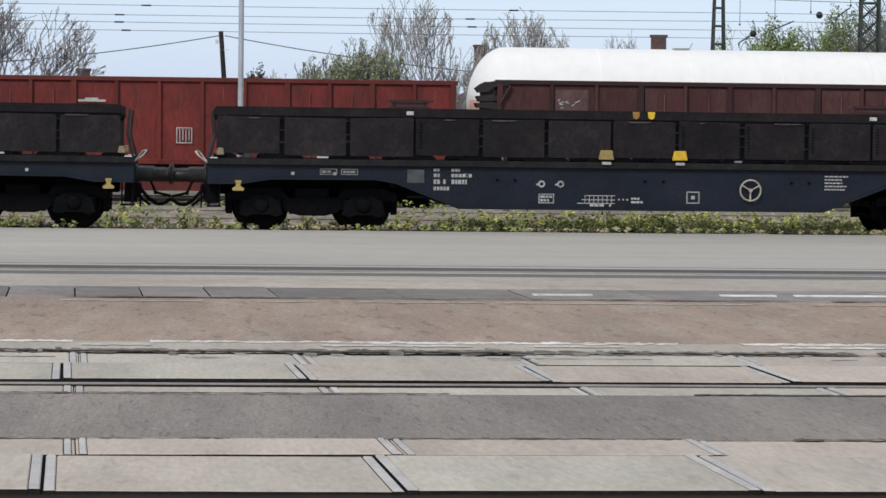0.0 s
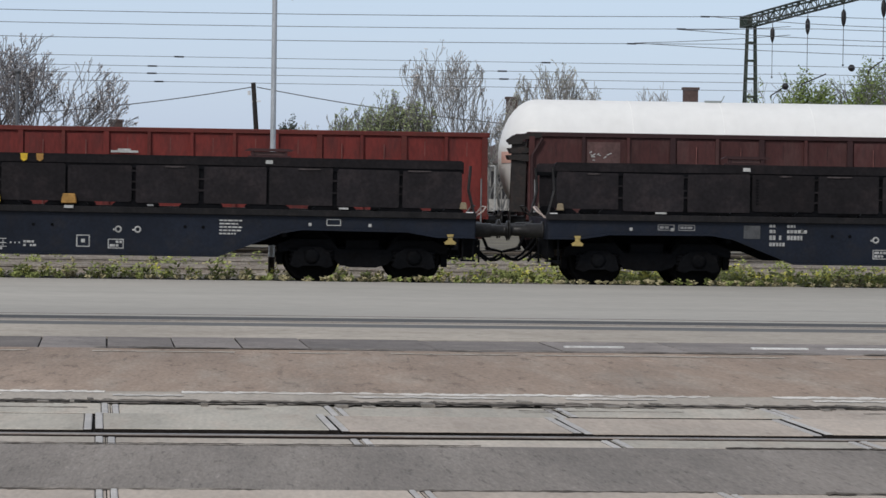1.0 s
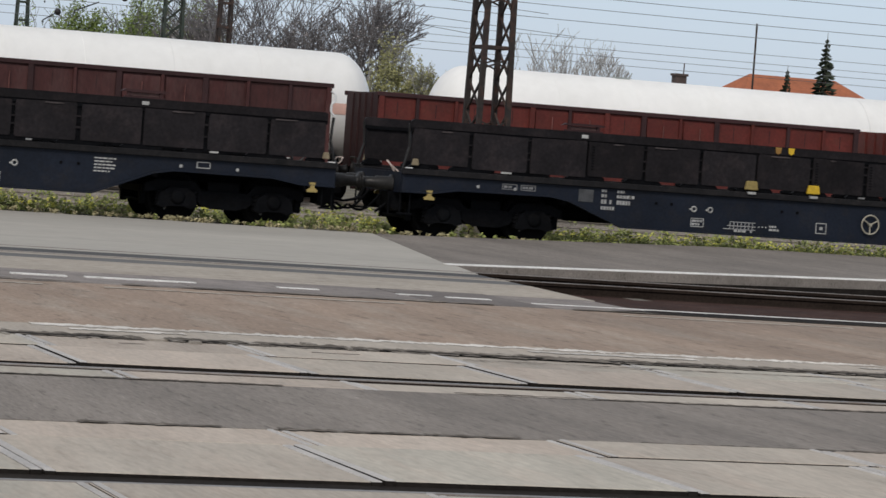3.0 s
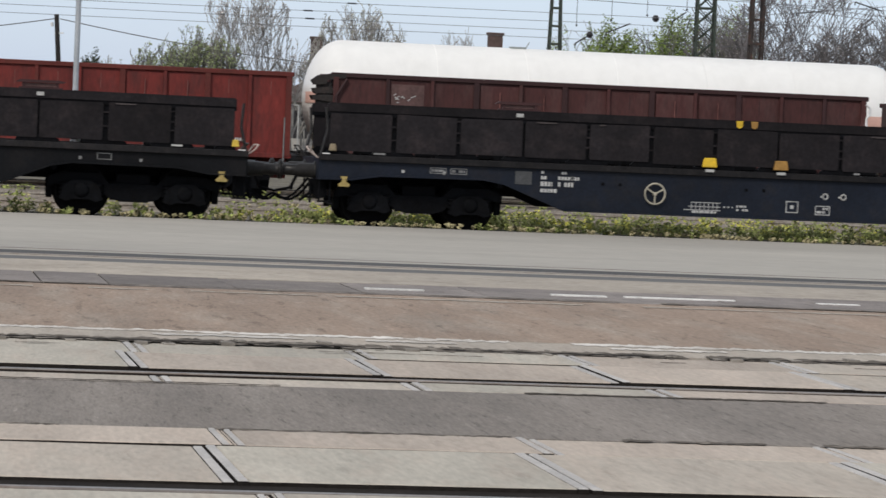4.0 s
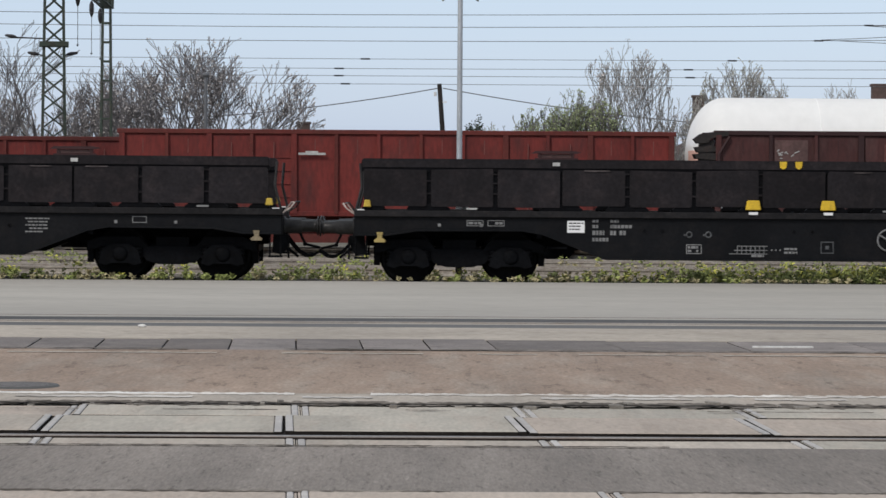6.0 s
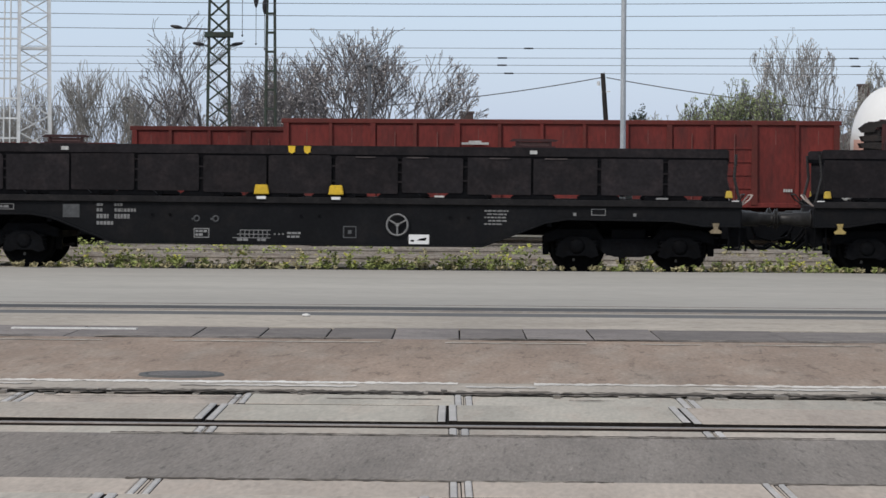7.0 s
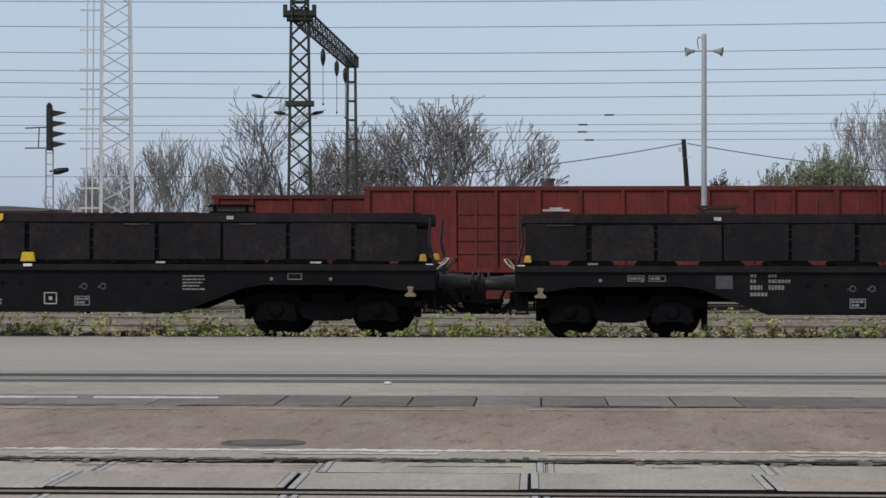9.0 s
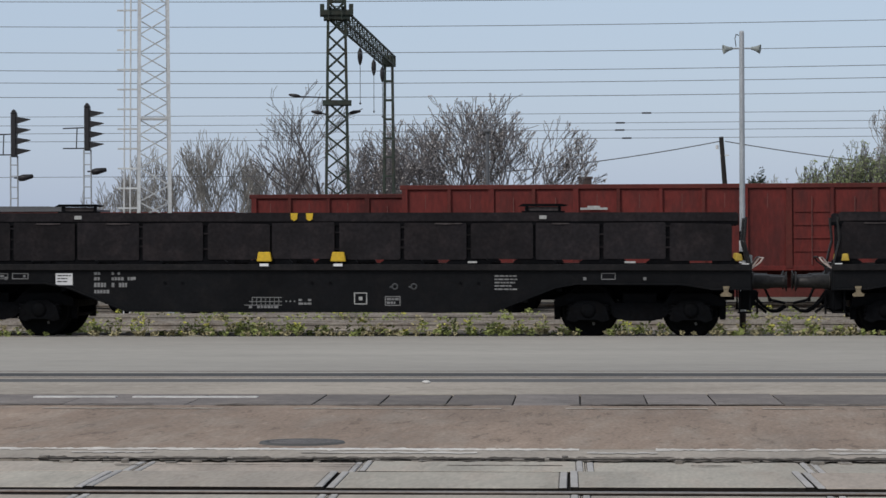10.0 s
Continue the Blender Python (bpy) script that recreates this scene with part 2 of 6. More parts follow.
M_BUD = surface("opening_buds", (0.44, 0.41, 0.39), 0.9, grain=10, stain=2, amount=0.3, island=True, spread=0.4)
M_BUDPALE = surface("pale_hazy_buds", (0.36, 0.36, 0.29), 0.9, grain=10, stain=2, amount=0.3, island=True, spread=0.3)
M_LEAF = surface("young_green_leaf", (0.17, 0.225, 0.065), 0.8, grain=10, stain=1, amount=0.3, island=True, spread=0.4)
M_LEAFDARK = surface("dull_green_leaf", (0.25, 0.29, 0.145), 0.85, grain=10, stain=1, amount=0.3, island=True, spread=0.4)
M_LEAFOLIVE = surface("pale_olive_leaf", (0.27, 0.265, 0.12), 0.85, grain=10, stain=1, amount=0.3, island=True, spread=0.4)
M_FIR = surface("fir_needles", (0.040, 0.050, 0.032), 0.9, grain=10, stain=1, amount=0.3, island=True, spread=0.4)
M_WEED = surface("weed_leaf", (0.235, 0.265, 0.085), 0.8, grain=10, stain=1, amount=0.3, island=True, spread=0.5)
M_DRYGRASS = surface("dry_grass", (0.34, 0.30, 0.17), 0.9, grain=10, stain=1, amount=0.3, island=True, spread=0.4)
M_FLOWER = surface("yellow_blossom", (0.52, 0.50, 0.10), 0.8, grain=10, stain=1, amount=0.2, island=True, spread=0.3)
M_BRICK = surface("sooty_chimney_brick", (0.092, 0.068, 0.062), 0.9, grain=14, stain=2, amount=0.3)
M_ROOF = surface("orange_roof_tile", (0.38, 0.13, 0.065), 0.85, grain=8, stain=0.8, amount=0.25)
M_TROUGH = surface("rusty_dirt_bed", (0.055, 0.030, 0.024), 0.95, grain=14, stain=1.2, amount=0.4, dirt=(0.09, 0.07, 0.06), dirt_amount=0.4, bump=0.7, gloss=0.08)
M_KERBLINE = surface("chipped_whitish_concrete", (0.66, 0.63, 0.585), 0.9, grain=16, stain=1.1, amount=0.25, dirt=(0.30, 0.25, 0.205), dirt_amount=0.95, bump=0.4, streak=(0.5, 1.5, 1), gloss=0.1, pits=0.35, pit_scale=6)
M_WHEELPAINT = surface("worn_ochre_paint", (0.36, 0.335, 0.27), 0.6, grain=30, stain=6, amount=0.25)
M_GRATE = surface("worn_iron_grate", (0.17, 0.16, 0.155), 0.6, 0.2, grain=30, stain=4, amount=0.3)
M_JOINT = surface("crumbling_dark_joint", (0.12, 0.105, 0.09), 0.95, grain=14, stain=1.6, amount=0.5, dirt=(0.3, 0.27, 0.235), dirt_amount=0.8, bump=0.6, gloss=0.05)
M_PLASTER = surface("grey_plaster", (0.40, 0.38, 0.35), 0.9, grain=8, stain=0.6, amount=0.15)


# ---- mesh helpers ----
def box(bm, x0, x1, y0, y1, z0, z1, index=0):
    v = [bm.verts.new(p) for p in ((x0, y0, z0), (x1, y0, z0), (x1, y1, z0), (x0, y1, z0), (x0, y0, z1), (x1, y0, z1), (x1, y1, z1), (x0, y1, z1))]
    for q in ((3, 2, 1, 0), (4, 5, 6, 7), (0, 1, 5, 4), (1, 2, 6, 5), (2, 3, 7, 6), (3, 0, 4, 7)):
        bm.faces.new([v[i] for i in q]).material_index = index


def prism(bm, outline, y0, y1, index=0):
    """An outline in x and z, drawn out from y0 to y1."""
    a = [bm.verts.new((x, y0, z)) for x, z in outline]
    b = [bm.verts.new((x, y1, z)) for x, z in outline]
    n = len(outline)
    faces = [bm.faces.new(a), bm.faces.new(b[::-1])]
    faces += [bm.faces.new((a[i], b[i], b[(i + 1) % n], a[(i + 1) % n])) for i in range(n)]
    for f in faces:
        f.material_index = index


def tube(bm, p, q, r0, r1=None, sides=8, index=0, caps=True):
    p, q = Vector(p), Vector(q)
    r1 = r0 if r1 is None else r1
    way = (q - p).normalized()
    u = way.orthogonal().normalized()
    w = way.cross(u)
    rings = []
    for c, r in ((p, r0), (q, r1)):
        rings.append([bm.verts.new(c + (u * math.cos(a) + w * math.sin(a)) * r) for a in (2 * math.pi * i / sides for i in range(sides))])
    a, b = rings
    for i in range(sides):
        bm.faces.new((a[i], a[(i + 1) % sides], b[(i + 1) % sides], b[i])).material_index = index
    if caps:
        bm.faces.new(a[::-1]).material_index = index
        bm.faces.new(b).material_index = index


def lathe(bm, profile, m=Matrix.Identity(4), sides=24, index=0, smooth=True):
    """A profile of (radius, height) turned about the z axis of the pose m."""
    rings = []
    for r, h in profile:
        if r < 1e-5:
            rings.append([bm.verts.new(m @ Vector((0, 0, h)))])
        else:
            rings.append([bm.verts.new(m @ Vector((r * math.cos(a), r * math.sin(a), h))) for a in (2 * math.pi * i / sides for i in range(sides))])
    for a, b in zip(rings, rings[1:]):
        for i in range(sides):
            j = (i + 1) % sides
            quad = [a[i % len(a)], a[j % len(a)], b[j % len(b)], b[i % len(b)]]
            quad = [v for k, v in enumerate(quad) if v not in quad[:k]]
            if len(quad) > 2:
                f = bm.faces.new(quad)
                f.smooth, f.material_index = smooth, index


def mesh_of(name, bm, *materials):
    bmesh.ops.recalc_face_normals(bm, faces=bm.faces)
    data = bpy.data.meshes.new(name)
    bm.to_mesh(data)
    bm.free()
    for m in materials:
        data.materials.append(m)
    return data


def part(name, bm, material, parent, label=""):
    materials = material if isinstance(material, (list, tuple)) else (material,)
    ob = new(name, mesh_of(name, bm, *materials))
    ob.parent = parent
    return tagged(ob, label)


def single(name, bm, material, label, category, group="", kind="", at=None):
    materials = material if isinstance(material, (list, tuple)) else (material,)
    ob = new(name, mesh_of(name, bm, *materials))
    if at is not None:
        ob.matrix_world = at
    return tagged(ob, label, category, group, kind)


def bevelled(bm, width=0.012, segments=1):
    bmesh.ops.bevel(bm, geom=list(bm.edges), offset=width, segments=segments, affect="EDGES", clamp_overlap=True)
    return bm


FLOOR = -0.15     # level of the dirt and ballast
SKEW = -0.042     # slab joints lean this much along the track per metre away

# ---- ground and pavements ----
bm = bmesh.new()
xs = [-2500, -300, -60, -20, 0, 20, 40, 80, 300, 2500]
ys = [-800, -50, 0, 30, 48, 60, 80, 120, 300, 3500]
grid = [[bm.verts.new((x, y, FLOOR)) for x in xs] for y in ys]
for r in range(len(ys) - 1):
    for c in range(len(xs) - 1):
        bm.faces.new((grid[r][c], grid[r][c + 1], grid[r + 1][c + 1], grid[r + 1][c]))
single("ground", bm, M_GROUND, "flat dirt and old ballast with weeds around the tracks", "ground", kind="structure")


def band(name, y0, y1, material, label, top=0.0, x0=-60.0, x1=90.0, category="pavement", end_skew=0.0):
    bm = bmesh.new()
    prism_pts = [(x0, y0), (x1, y0), (x1 + end_skew, y1), (x0, y1)]
    a = [bm.verts.new((x, y, FLOOR - 0.05)) for x, y in prism_pts]
    b = [bm.verts.new((x, y, top)) for x, y in prism_pts]
    bm.faces.new(a[::-1])
    bm.faces.new(b)
    for i in range(4):
        bm.faces.new((a[i], a[(i + 1) % 4], b[(i + 1) % 4], b[i]))
    return single(name, bm, material, label, category, kind="structure")


band("pavement_near", -6.0, 10.55, M_PALE, "pale worn concrete paving in the foreground")
band("road_middle", 15.06, 17.70, M_TARMAC, "dark grey patched asphalt strip between two sunken tracks", category="road")
band("pavement_brown", 22.20, 28.02, M_BROWN, "brown rust-stained concrete strip with scuffed pale patches", x1=90)
band("pavement_pale", 30.06, 32.60, M_PALE, "pale grey concrete strip beside a sunken rail", x1=12.08, end_skew=0.17)
band("pavement_strip", 32.60, 33.42, M_WORN, "worn grey strip beside a sunken rail", top=-0.004, x1=12.25, end_skew=0.05)
band("pavement_rail_strip", 33.42, 34.02, M_PALE, "pale concrete strip around a sunken rail", top=-0.002, x1=12.3, end_skew=0.05)
band("pavement_strip_far", 34.02, 34.90, M_WORNDARK, "dark worn strip beside a sunken rail", top=-0.006, x1=12.35, end_skew=0.05)
band("pavement_apron", 34.90, 48.10, M_APRON, "smooth light grey asphalt apron along the train", x1=12.4, end_skew=2.7)

# far platform that rises gently towards the right, with a painted edge
bm = bmesh.new()
lo = [(12.72, 36.95), (15.05, 47.75), (90, 47.75), (90, 36.95), (21.0, 36.95), (21.5, 47.75)]
tops = [(12.72, 36.95, 0.0), (21.0, 36.95, 0.18), (90, 36.95, 0.24), (90, 47.75, 0.24), (21.5, 47.75, 0.16), (15.05, 47.75, 0.004)]
a = [bm.verts.new((x, y, FLOOR - 0.05)) for x, y, z in tops]
b = [bm.verts.new(p) for p in tops]
bm.faces.new((b[0], b[1], b[4], b[5]))
bm.faces.new((b[1], b[2], b[3], b[4]))
for i in range(6):
    bm.faces.new((a[i], a[(i + 1) % 6], b[(i + 1) % 6], b[i]))
platform = single("platform", bm, M_TARMAC, "dark asphalt platform that rises gently along a sunken track", "platform", kind="structure")
bm = bmesh.new()
for p in ((12.75, 21.0, 0.0, 0.18), (21.0, 60.0, 0.18, 0.214)):
    v = [bm.verts.new(q) for q in ((p[0], 37.05, p[2] + 0.008), (p[1], 37.05, p[3] + 0.008), (p[1], 37.33, p[3] + 0.013), (p[0], 37.33, p[2] + 0.013))]
    w = [bm.verts.new(q.co - Vector((0, 0, 0.012))) for q in v]
    bm.faces.new(v)
    for i in range(4):
        bm.faces.new((v[i], w[i], w[(i + 1) % 4], v[(i + 1) % 4]))
single("edge_line", bm, M_PAINT_WHITE, "worn white line along the edge of the platform", "road marking", kind="structure")


# added strip: darkening at the foot of the platform wall, put in as colour
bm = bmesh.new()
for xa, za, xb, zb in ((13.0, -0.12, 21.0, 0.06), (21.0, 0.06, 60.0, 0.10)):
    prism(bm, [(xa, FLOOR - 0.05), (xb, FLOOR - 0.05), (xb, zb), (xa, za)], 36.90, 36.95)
single("platform_footing", bm, M_GAP, "added dark strip along the foot of the platform wall", "wall", kind="structure")


# ---- sunken tracks in the paving ----
def track_level(x):
    """The train's track lies a little below the paving and dips gently along x."""
    return -0.040 - 0.025 * math.tanh((x + 4) / 4)


def rail_mesh(x0, x1, sides, level=None):
    bm = bmesh.new()
    prof = [(-0.07, 0.0), (0.07, 0.0), (0.07, 0.012), (0.012, 0.03), (0.012, 0.10), (0.035, 0.115), (0.036, 0.15), (0.028, 0.158), (-0.028, 0.158), (-0.036, 0.15), (-0.035, 0.115), (-0.012, 0.10), (-0.012, 0.03), (-0.07, 0.012)]
    stations = [x0, x1] if level is None else [x0] + list(range(-20, 25, 2)) + [x1]
    rows = [[bm.verts.new((x, y, z + (level(x) if level else 0))) for y, z in prof] for x in stations]
    bm.faces.new(rows[0])
    bm.faces.new(rows[-1][::-1])
    for a, b in zip(rows, rows[1:]):
        for i in range(len(prof)):
            bm.faces.new((a[i], b[i], b[(i + 1) % len(prof)], a[(i + 1) % len(prof)]))
    bmesh.ops.recalc_face_normals(bm, faces=bm.faces)
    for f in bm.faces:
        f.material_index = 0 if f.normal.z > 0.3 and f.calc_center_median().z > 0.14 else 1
    return mesh_of("rail", bm, M_RAIL, sides)


# sunken rails have much darker sides than the open ones
sunk_rail, open_rail, train_rail = rail_mesh(-60, 90, M_RAILDARK), rail_mesh(-60, 90, M_RUST), rail_mesh(-60, 90, M_RUST, track_level)


def rail(y, z, label):
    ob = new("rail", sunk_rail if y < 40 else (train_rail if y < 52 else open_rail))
    ob.location = (0, y, z)
    return tagged(ob, label, "rail", "rails", "structure")


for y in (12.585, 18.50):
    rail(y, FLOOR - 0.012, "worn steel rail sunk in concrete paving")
for y in (33.72, 35.25):
    rail(y, FLOOR - 0.002, "rail sunk in paving that runs on in an open trough")
for y in (49.20, 50.70):
    rail(y, -0.158, "rail under the passing wagons")
for y in (56.0, 57.5, 61.6, 63.1, 67.2, 68.7, 72.2, 73.7):
    rail(y, -0.20 + 0.05, "rusty rail among weeds")

bm = bmesh.new()
for y0, y1 in ((10.54, 15.07), (17.69, 21.15), (22.0, 22.25), (28.0, 30.08)):
    box(bm, -60, 90 if y1 < 28 else 12.2, y0, y1, FLOOR - 0.02, -0.022)
single("joint_bed", bm, M_GAP, "dark dirt-filled grooves beside the sunken rails", "joint", kind="structure")

def slab_mesh(name, length, depth, material, strip=0.055, thick=0.14, gap=0.007, proud=0.003, groove=0.0035, fill=False):
    """A paving slab with a cast panel and steel-edged ends; origin at its near left corner, top at z 0.
    A narrow dark groove runs between the edge strips and the panel."""
    bm = bmesh.new()

    def slice_(xa, xb, ya, yb, top, index, c=0.006, wear=0.0):
        """A block with a chamfered rim whose ends follow the skew of the joints."""
        def at(x, y, z):
            return bm.verts.new((x + SKEW * y, y, z))
        n = max(int((xb - xa) / 0.16), 1) if wear else 1
        xs = [xa + (xb - xa) * i / n for i in range(n + 1)]
        near = [ya + (wear * max(noise.noise(Vector((x * 5, ya * 9, length))), 0)) for x in xs]
        far = [yb - (wear * max(noise.noise(Vector((x * 5, yb * 9, length + 4))), 0)) for x in xs]
        low = [at(x, y, -thick) for x, y in zip(xs, near)] + [at(x, y, -thick) for x, y in zip(xs[::-1], far[::-1])]
        mid = [at(x, y, top - c) for x, y in zip(xs, near)] + [at(x, y, top - c) for x, y in zip(xs[::-1], far[::-1])]
        inx = [min(max(x, xa + c), xb - c) for x in xs]
        up = [at(x, y + c, top) for x, y in zip(inx, near)] + [at(x, y - c, top) for x, y in zip(inx[::-1], far[::-1])]
        m = len(low)
        bm.faces.new(up).material_index = index
        for i in range(m):
            j = (i + 1) % m
            bm.faces.new((low[i], low[j], mid[j], mid[i])).material_index = 2
            bm.faces.new((mid[i], mid[j], up[j], up[i])).material_index = index

    x0, x1 = gap, length - gap
    if strip:
        if fill:
            slice_(0.003, gap - 0.003, 0.006, depth - 0.006, -0.003, 0, 0.002)
            slice_(length - gap + 0.003, length - 0.003, 0.006, depth - 0.006, -0.003, 0, 0.002)
        slice_(x0, x0 + strip, 0, depth, proud, 1)
        slice_(x1 - strip, x1, 0, depth, proud, 1)
        slice_(x0 + strip + groove, x1 - strip - groove, 0.004, depth - 0.005, 0.0, 0, wear=0.014)
    else:
        slice_(x0, x1, 0, depth, 0.0, 0)
    return mesh_of(name, bm, material, M_EDGE, M_GAP)


def slab_row(row_name, y0, depth, start, pitch, count, material, label, strip=0.055, lift=0.006, piece="slab", gap=0.007, fill=False):
    """A row of slabs: the row is one piece of the setting, each slab a part of it."""
    row = tagged(new(row_name), label, "pavement", kind="structure")
    row.location = (0, y0, 0)
    kinds = (M_SLAB, M_SLABPINK, M_SLABGREY) if material is M_SLAB else (material,)
    data = [slab_mesh(piece, pitch, depth, m, strip, gap=gap, fill=fill) for m in kinds]
    rng = random.Random(int(y0 * 100))
    for i in range(count):
        ob = new(piece, rng.choice(data))
        ob.parent = row
        ob.location = (start + i * pitch, 0, rng.uniform(-lift, lift))
        ob.rotation_euler = (rng.uniform(-0.002, 0.002), rng.uniform(-0.002, 0.002), rng.uniform(-0.003, 0.003))
    return row


N_START, J_START = -0.645 - 8 * 1.615, -0.80 - 8 * 1.585
slab_row("track_slabs_near_side", 10.57, 1.93, N_START + 0.195, 1.615, 20, M_SLAB, "row of beige concrete slabs with steel-edged joints", 0.034, gap=0.018, fill=True)
slab_row("track_slabs_near_middle", 12.92, 1.39, N_START + 0.002, 1.615, 20, M_SLAB, "beige concrete track slabs between sunken rails", 0.050, gap=0.008)
slab_row("track_slabs_near_far", 14.335, 0.715, N_START + 0.095, 1.615, 20, M_SLAB, "narrow beige concrete slabs beside a sunken rail", 0.036, gap=0.020, fill=True)
slab_row("track_slabs_middle_side", 17.70, 0.52, J_START + 0.105, 1.585, 24, M_SLAB, "narrow concrete kerb slabs along a sunken rail", 0.046, gap=0.014, fill=True)
slab_row("track_slabs_middle", 18.78, 1.245, J_START - 0.015, 1.585, 24, M_SLAB, "beige concrete track slabs between sunken rails", 0.050, gap=0.012)
slab_row("track_slabs_middle_far", 20.05, 0.86, J_START + 0.045, 1.585, 24, M_SLAB, "narrow beige concrete slabs beside a sunken rail", 0.044, gap=0.016, fill=True)
slab_row("panel_strip_left", 28.04, 2.0, -9.92, 1.24, 5, M_PANEL, "dark grey worn panels along a sunken track", 0.0, piece="panel")
slab_row("panel_strip_middle", 28.04, 2.0, -3.72, 0.655, 7, M_PANEL, "short dark grey worn panels along a sunken track", 0.0, piece="panel")
slab_row("panel_strip_right", 28.04, 2.0, 0.865, 1.245, 9, M_PANEL, "dark grey worn panels along a sunken track", 0.0, piece="panel")
band("pavement_panels_end", 28.04, 30.04, M_PANEL, "dark worn panel strip at the edge of the paving", x0=-60, x1=-10.02)
band("pavement_ledge", 28.04, 28.86, M_PANEL, "dark ledge along the near side of an open trough", x0=12.16)
band("trough_bed", 28.9, 36.94, M_TROUGH, "rusty brown dirt bed of a track in an open trough", top=-0.135, x0=12.2, category="ground")
bm = bmesh.new()
box(bm, 12.2, 90, 28.86, 29.30, FLOOR - 0.02, -0.132)
single("trough_gutter", bm, M_GAP, "dark strip along the near side of the open trough", "gutter", kind="structure")
bm = bmesh.new()
box(bm, 10.85, 60, 28.70, 28.80, -0.01, 0.006)
single("edge_line", bm, M_PAINT_WHITE, "worn white line along the edge of a trough", "road marking", kind="structure")
bm = bmesh.new()
prism_top = [(11.3, 28.05), (13.6, 27.95), (60, 27.95), (60, 28.64), (12.2, 28.64)]
v = [bm.verts.new((x, y, 0.005)) for x, y in prism_top]
w = [bm.verts.new((x, y, -0.05)) for x, y in prism_top]
bm.faces.new(v)
for i in range(5):
    bm.faces.new((v[i], w[i], w[(i + 1) % 5], v[(i + 1) % 5]))
single("open_joint", bm, M_GAP, "dark open groove beside the trough edge", "joint", kind="structure")
band("pavement_kerb", 21.08, 22.0, M_SLAB, "pale concrete edging with a crumbling near edge", top=0.004)
band("pavement_kerb_line", 22.0, 22.19, M_PALE, "pale concrete joint strip", top=0.0)


def ragged(name, y0, y1, amp, x0, x1, z, material, label, breaks=0.0, seed=1, step=0.07, category="joint", freq=2.3):
    """A thin strip along the track whose edges are chipped and uneven, with breaks."""
    rng = random.Random(seed)
    bm = bmesh.new()
    last, x = None, x0
    while x < x1:
        wob = noise.noise(Vector((x * 0.9, y0, seed)))
        if breaks and 0.5 + 0.9 * wob < breaks:
            last = None
            x += step
            continue
        a = y0 + amp * (noise.noise(Vector((x * freq, seed, 1.0))) + 0.6 * rng.uniform(-1, 1))
        b = y1 + amp * (noise.noise(Vector((x * freq, seed, 7.0))) + 0.6 * rng.uniform(-1, 1))
        here = [bm.verts.new((x, a, z)), bm.verts.new((x, max(b, a + 0.01), z + rng.uniform(0, 0.003)))]
        if last:
            bm.faces.new((last[0], here[0], here[1], last[1]))
        last = here
        x += step * rng.uniform(0.6, 1.5)
    return single(name, bm, material, label, category, kind="structure")


ragged("open_joint", 20.90, 21.24, 0.12, -14, 24, 0.008, M_JOINT, "rough crumbling joint between concrete strips", 0.12, 2, 0.035, freq=6.0)
ragged("open_joint", 20.97, 21.04, 0.05, -14, 24, 0.010, M_GAP, "dark crumbling open joint between concrete strips", 0.16, 12, 0.03, freq=8.0)
ragged("open_joint", 15.02, 15.08, 0.04, -10, 20, 0.006, M_JOINT, "thin dark crumbling joint along asphalt", 0.36, 3, 0.03, freq=7.0)
ragged("open_joint", 17.66, 17.72, 0.02, -12, 22, 0.006, M_JOINT, "thin dark crumbling joint along asphalt", 0.45, 4, 0.03, freq=7.0)
ragged("open_joint", 27.96, 28.08, 0.05, -12, 12, 0.010, M_JOINT, "thin dark joint along grey panels", 0.30, 5)
ragged("chipped_line", 21.96, 22.14, 0.09, -14, 24, 0.007, M_KERBLINE, "chipped whitish line in old concrete", 0.24, 6, 0.03, freq=6.0)
ragged("chipped_line", 21.62, 21.74, 0.06, -14, 24, 0.009, M_KERBLINE, "chipped whitish line in old concrete", 0.60, 7, 0.03, freq=6.0)
ragged("chipped_line", 27.36, 27.46, 0.05, -14, 14, 0.005, M_PALE, "thin pale scuffed line in brown concrete", 0.42, 8, 0.05, freq=5.0)
ragged("open_joint", 11.96, 11.99, 0.03, -10, 16, 0.006, M_JOINT, "fine dark crack along worn slabs", 0.5, 31, 0.05)
ragged("open_joint", 20.50, 20.53, 0.02, -14, 22, 0.006, M_JOINT, "fine dark crack along narrow slabs", 0.55, 32, 0.05)

# crumbled joint
bm = bmesh.new()
rng = random.Random(5)
x = -14.0
while x < 7:
    w = rng.uniform(0.03, 0.11)
    d = rng.uniform(0.02, 0.10)
    y = rng.choice((20.84, 20.98, 21.16, 21.26)) + rng.uniform(-0.05, 0.05)
    h = rng.uniform(-0.01, 0.024)
    pts = [(x + rng.uniform(0, w * 0.3), y - d), (x + w, y - d * rng.uniform(0.4, 1)), (x + w * rng.uniform(0.7, 1), y + d * rng.uniform(0.4, 1)), (x, y + d)]
    a = [bm.verts.new((px, py, -0.07)) for px, py in pts]
    b = [bm.verts.new((px, py, h)) for px, py in pts]
    bm.faces.new(b)
    for i in range(4):
        bm.faces.new((a[i], a[(i + 1) % 4], b[(i + 1) % 4], b[i]))
    x += w * rng.uniform(0.8, 2.6)
single("broken_edge", bm, M_CRUMB, "crumbled concrete bits along an open joint", "rubble", kind="stuff")

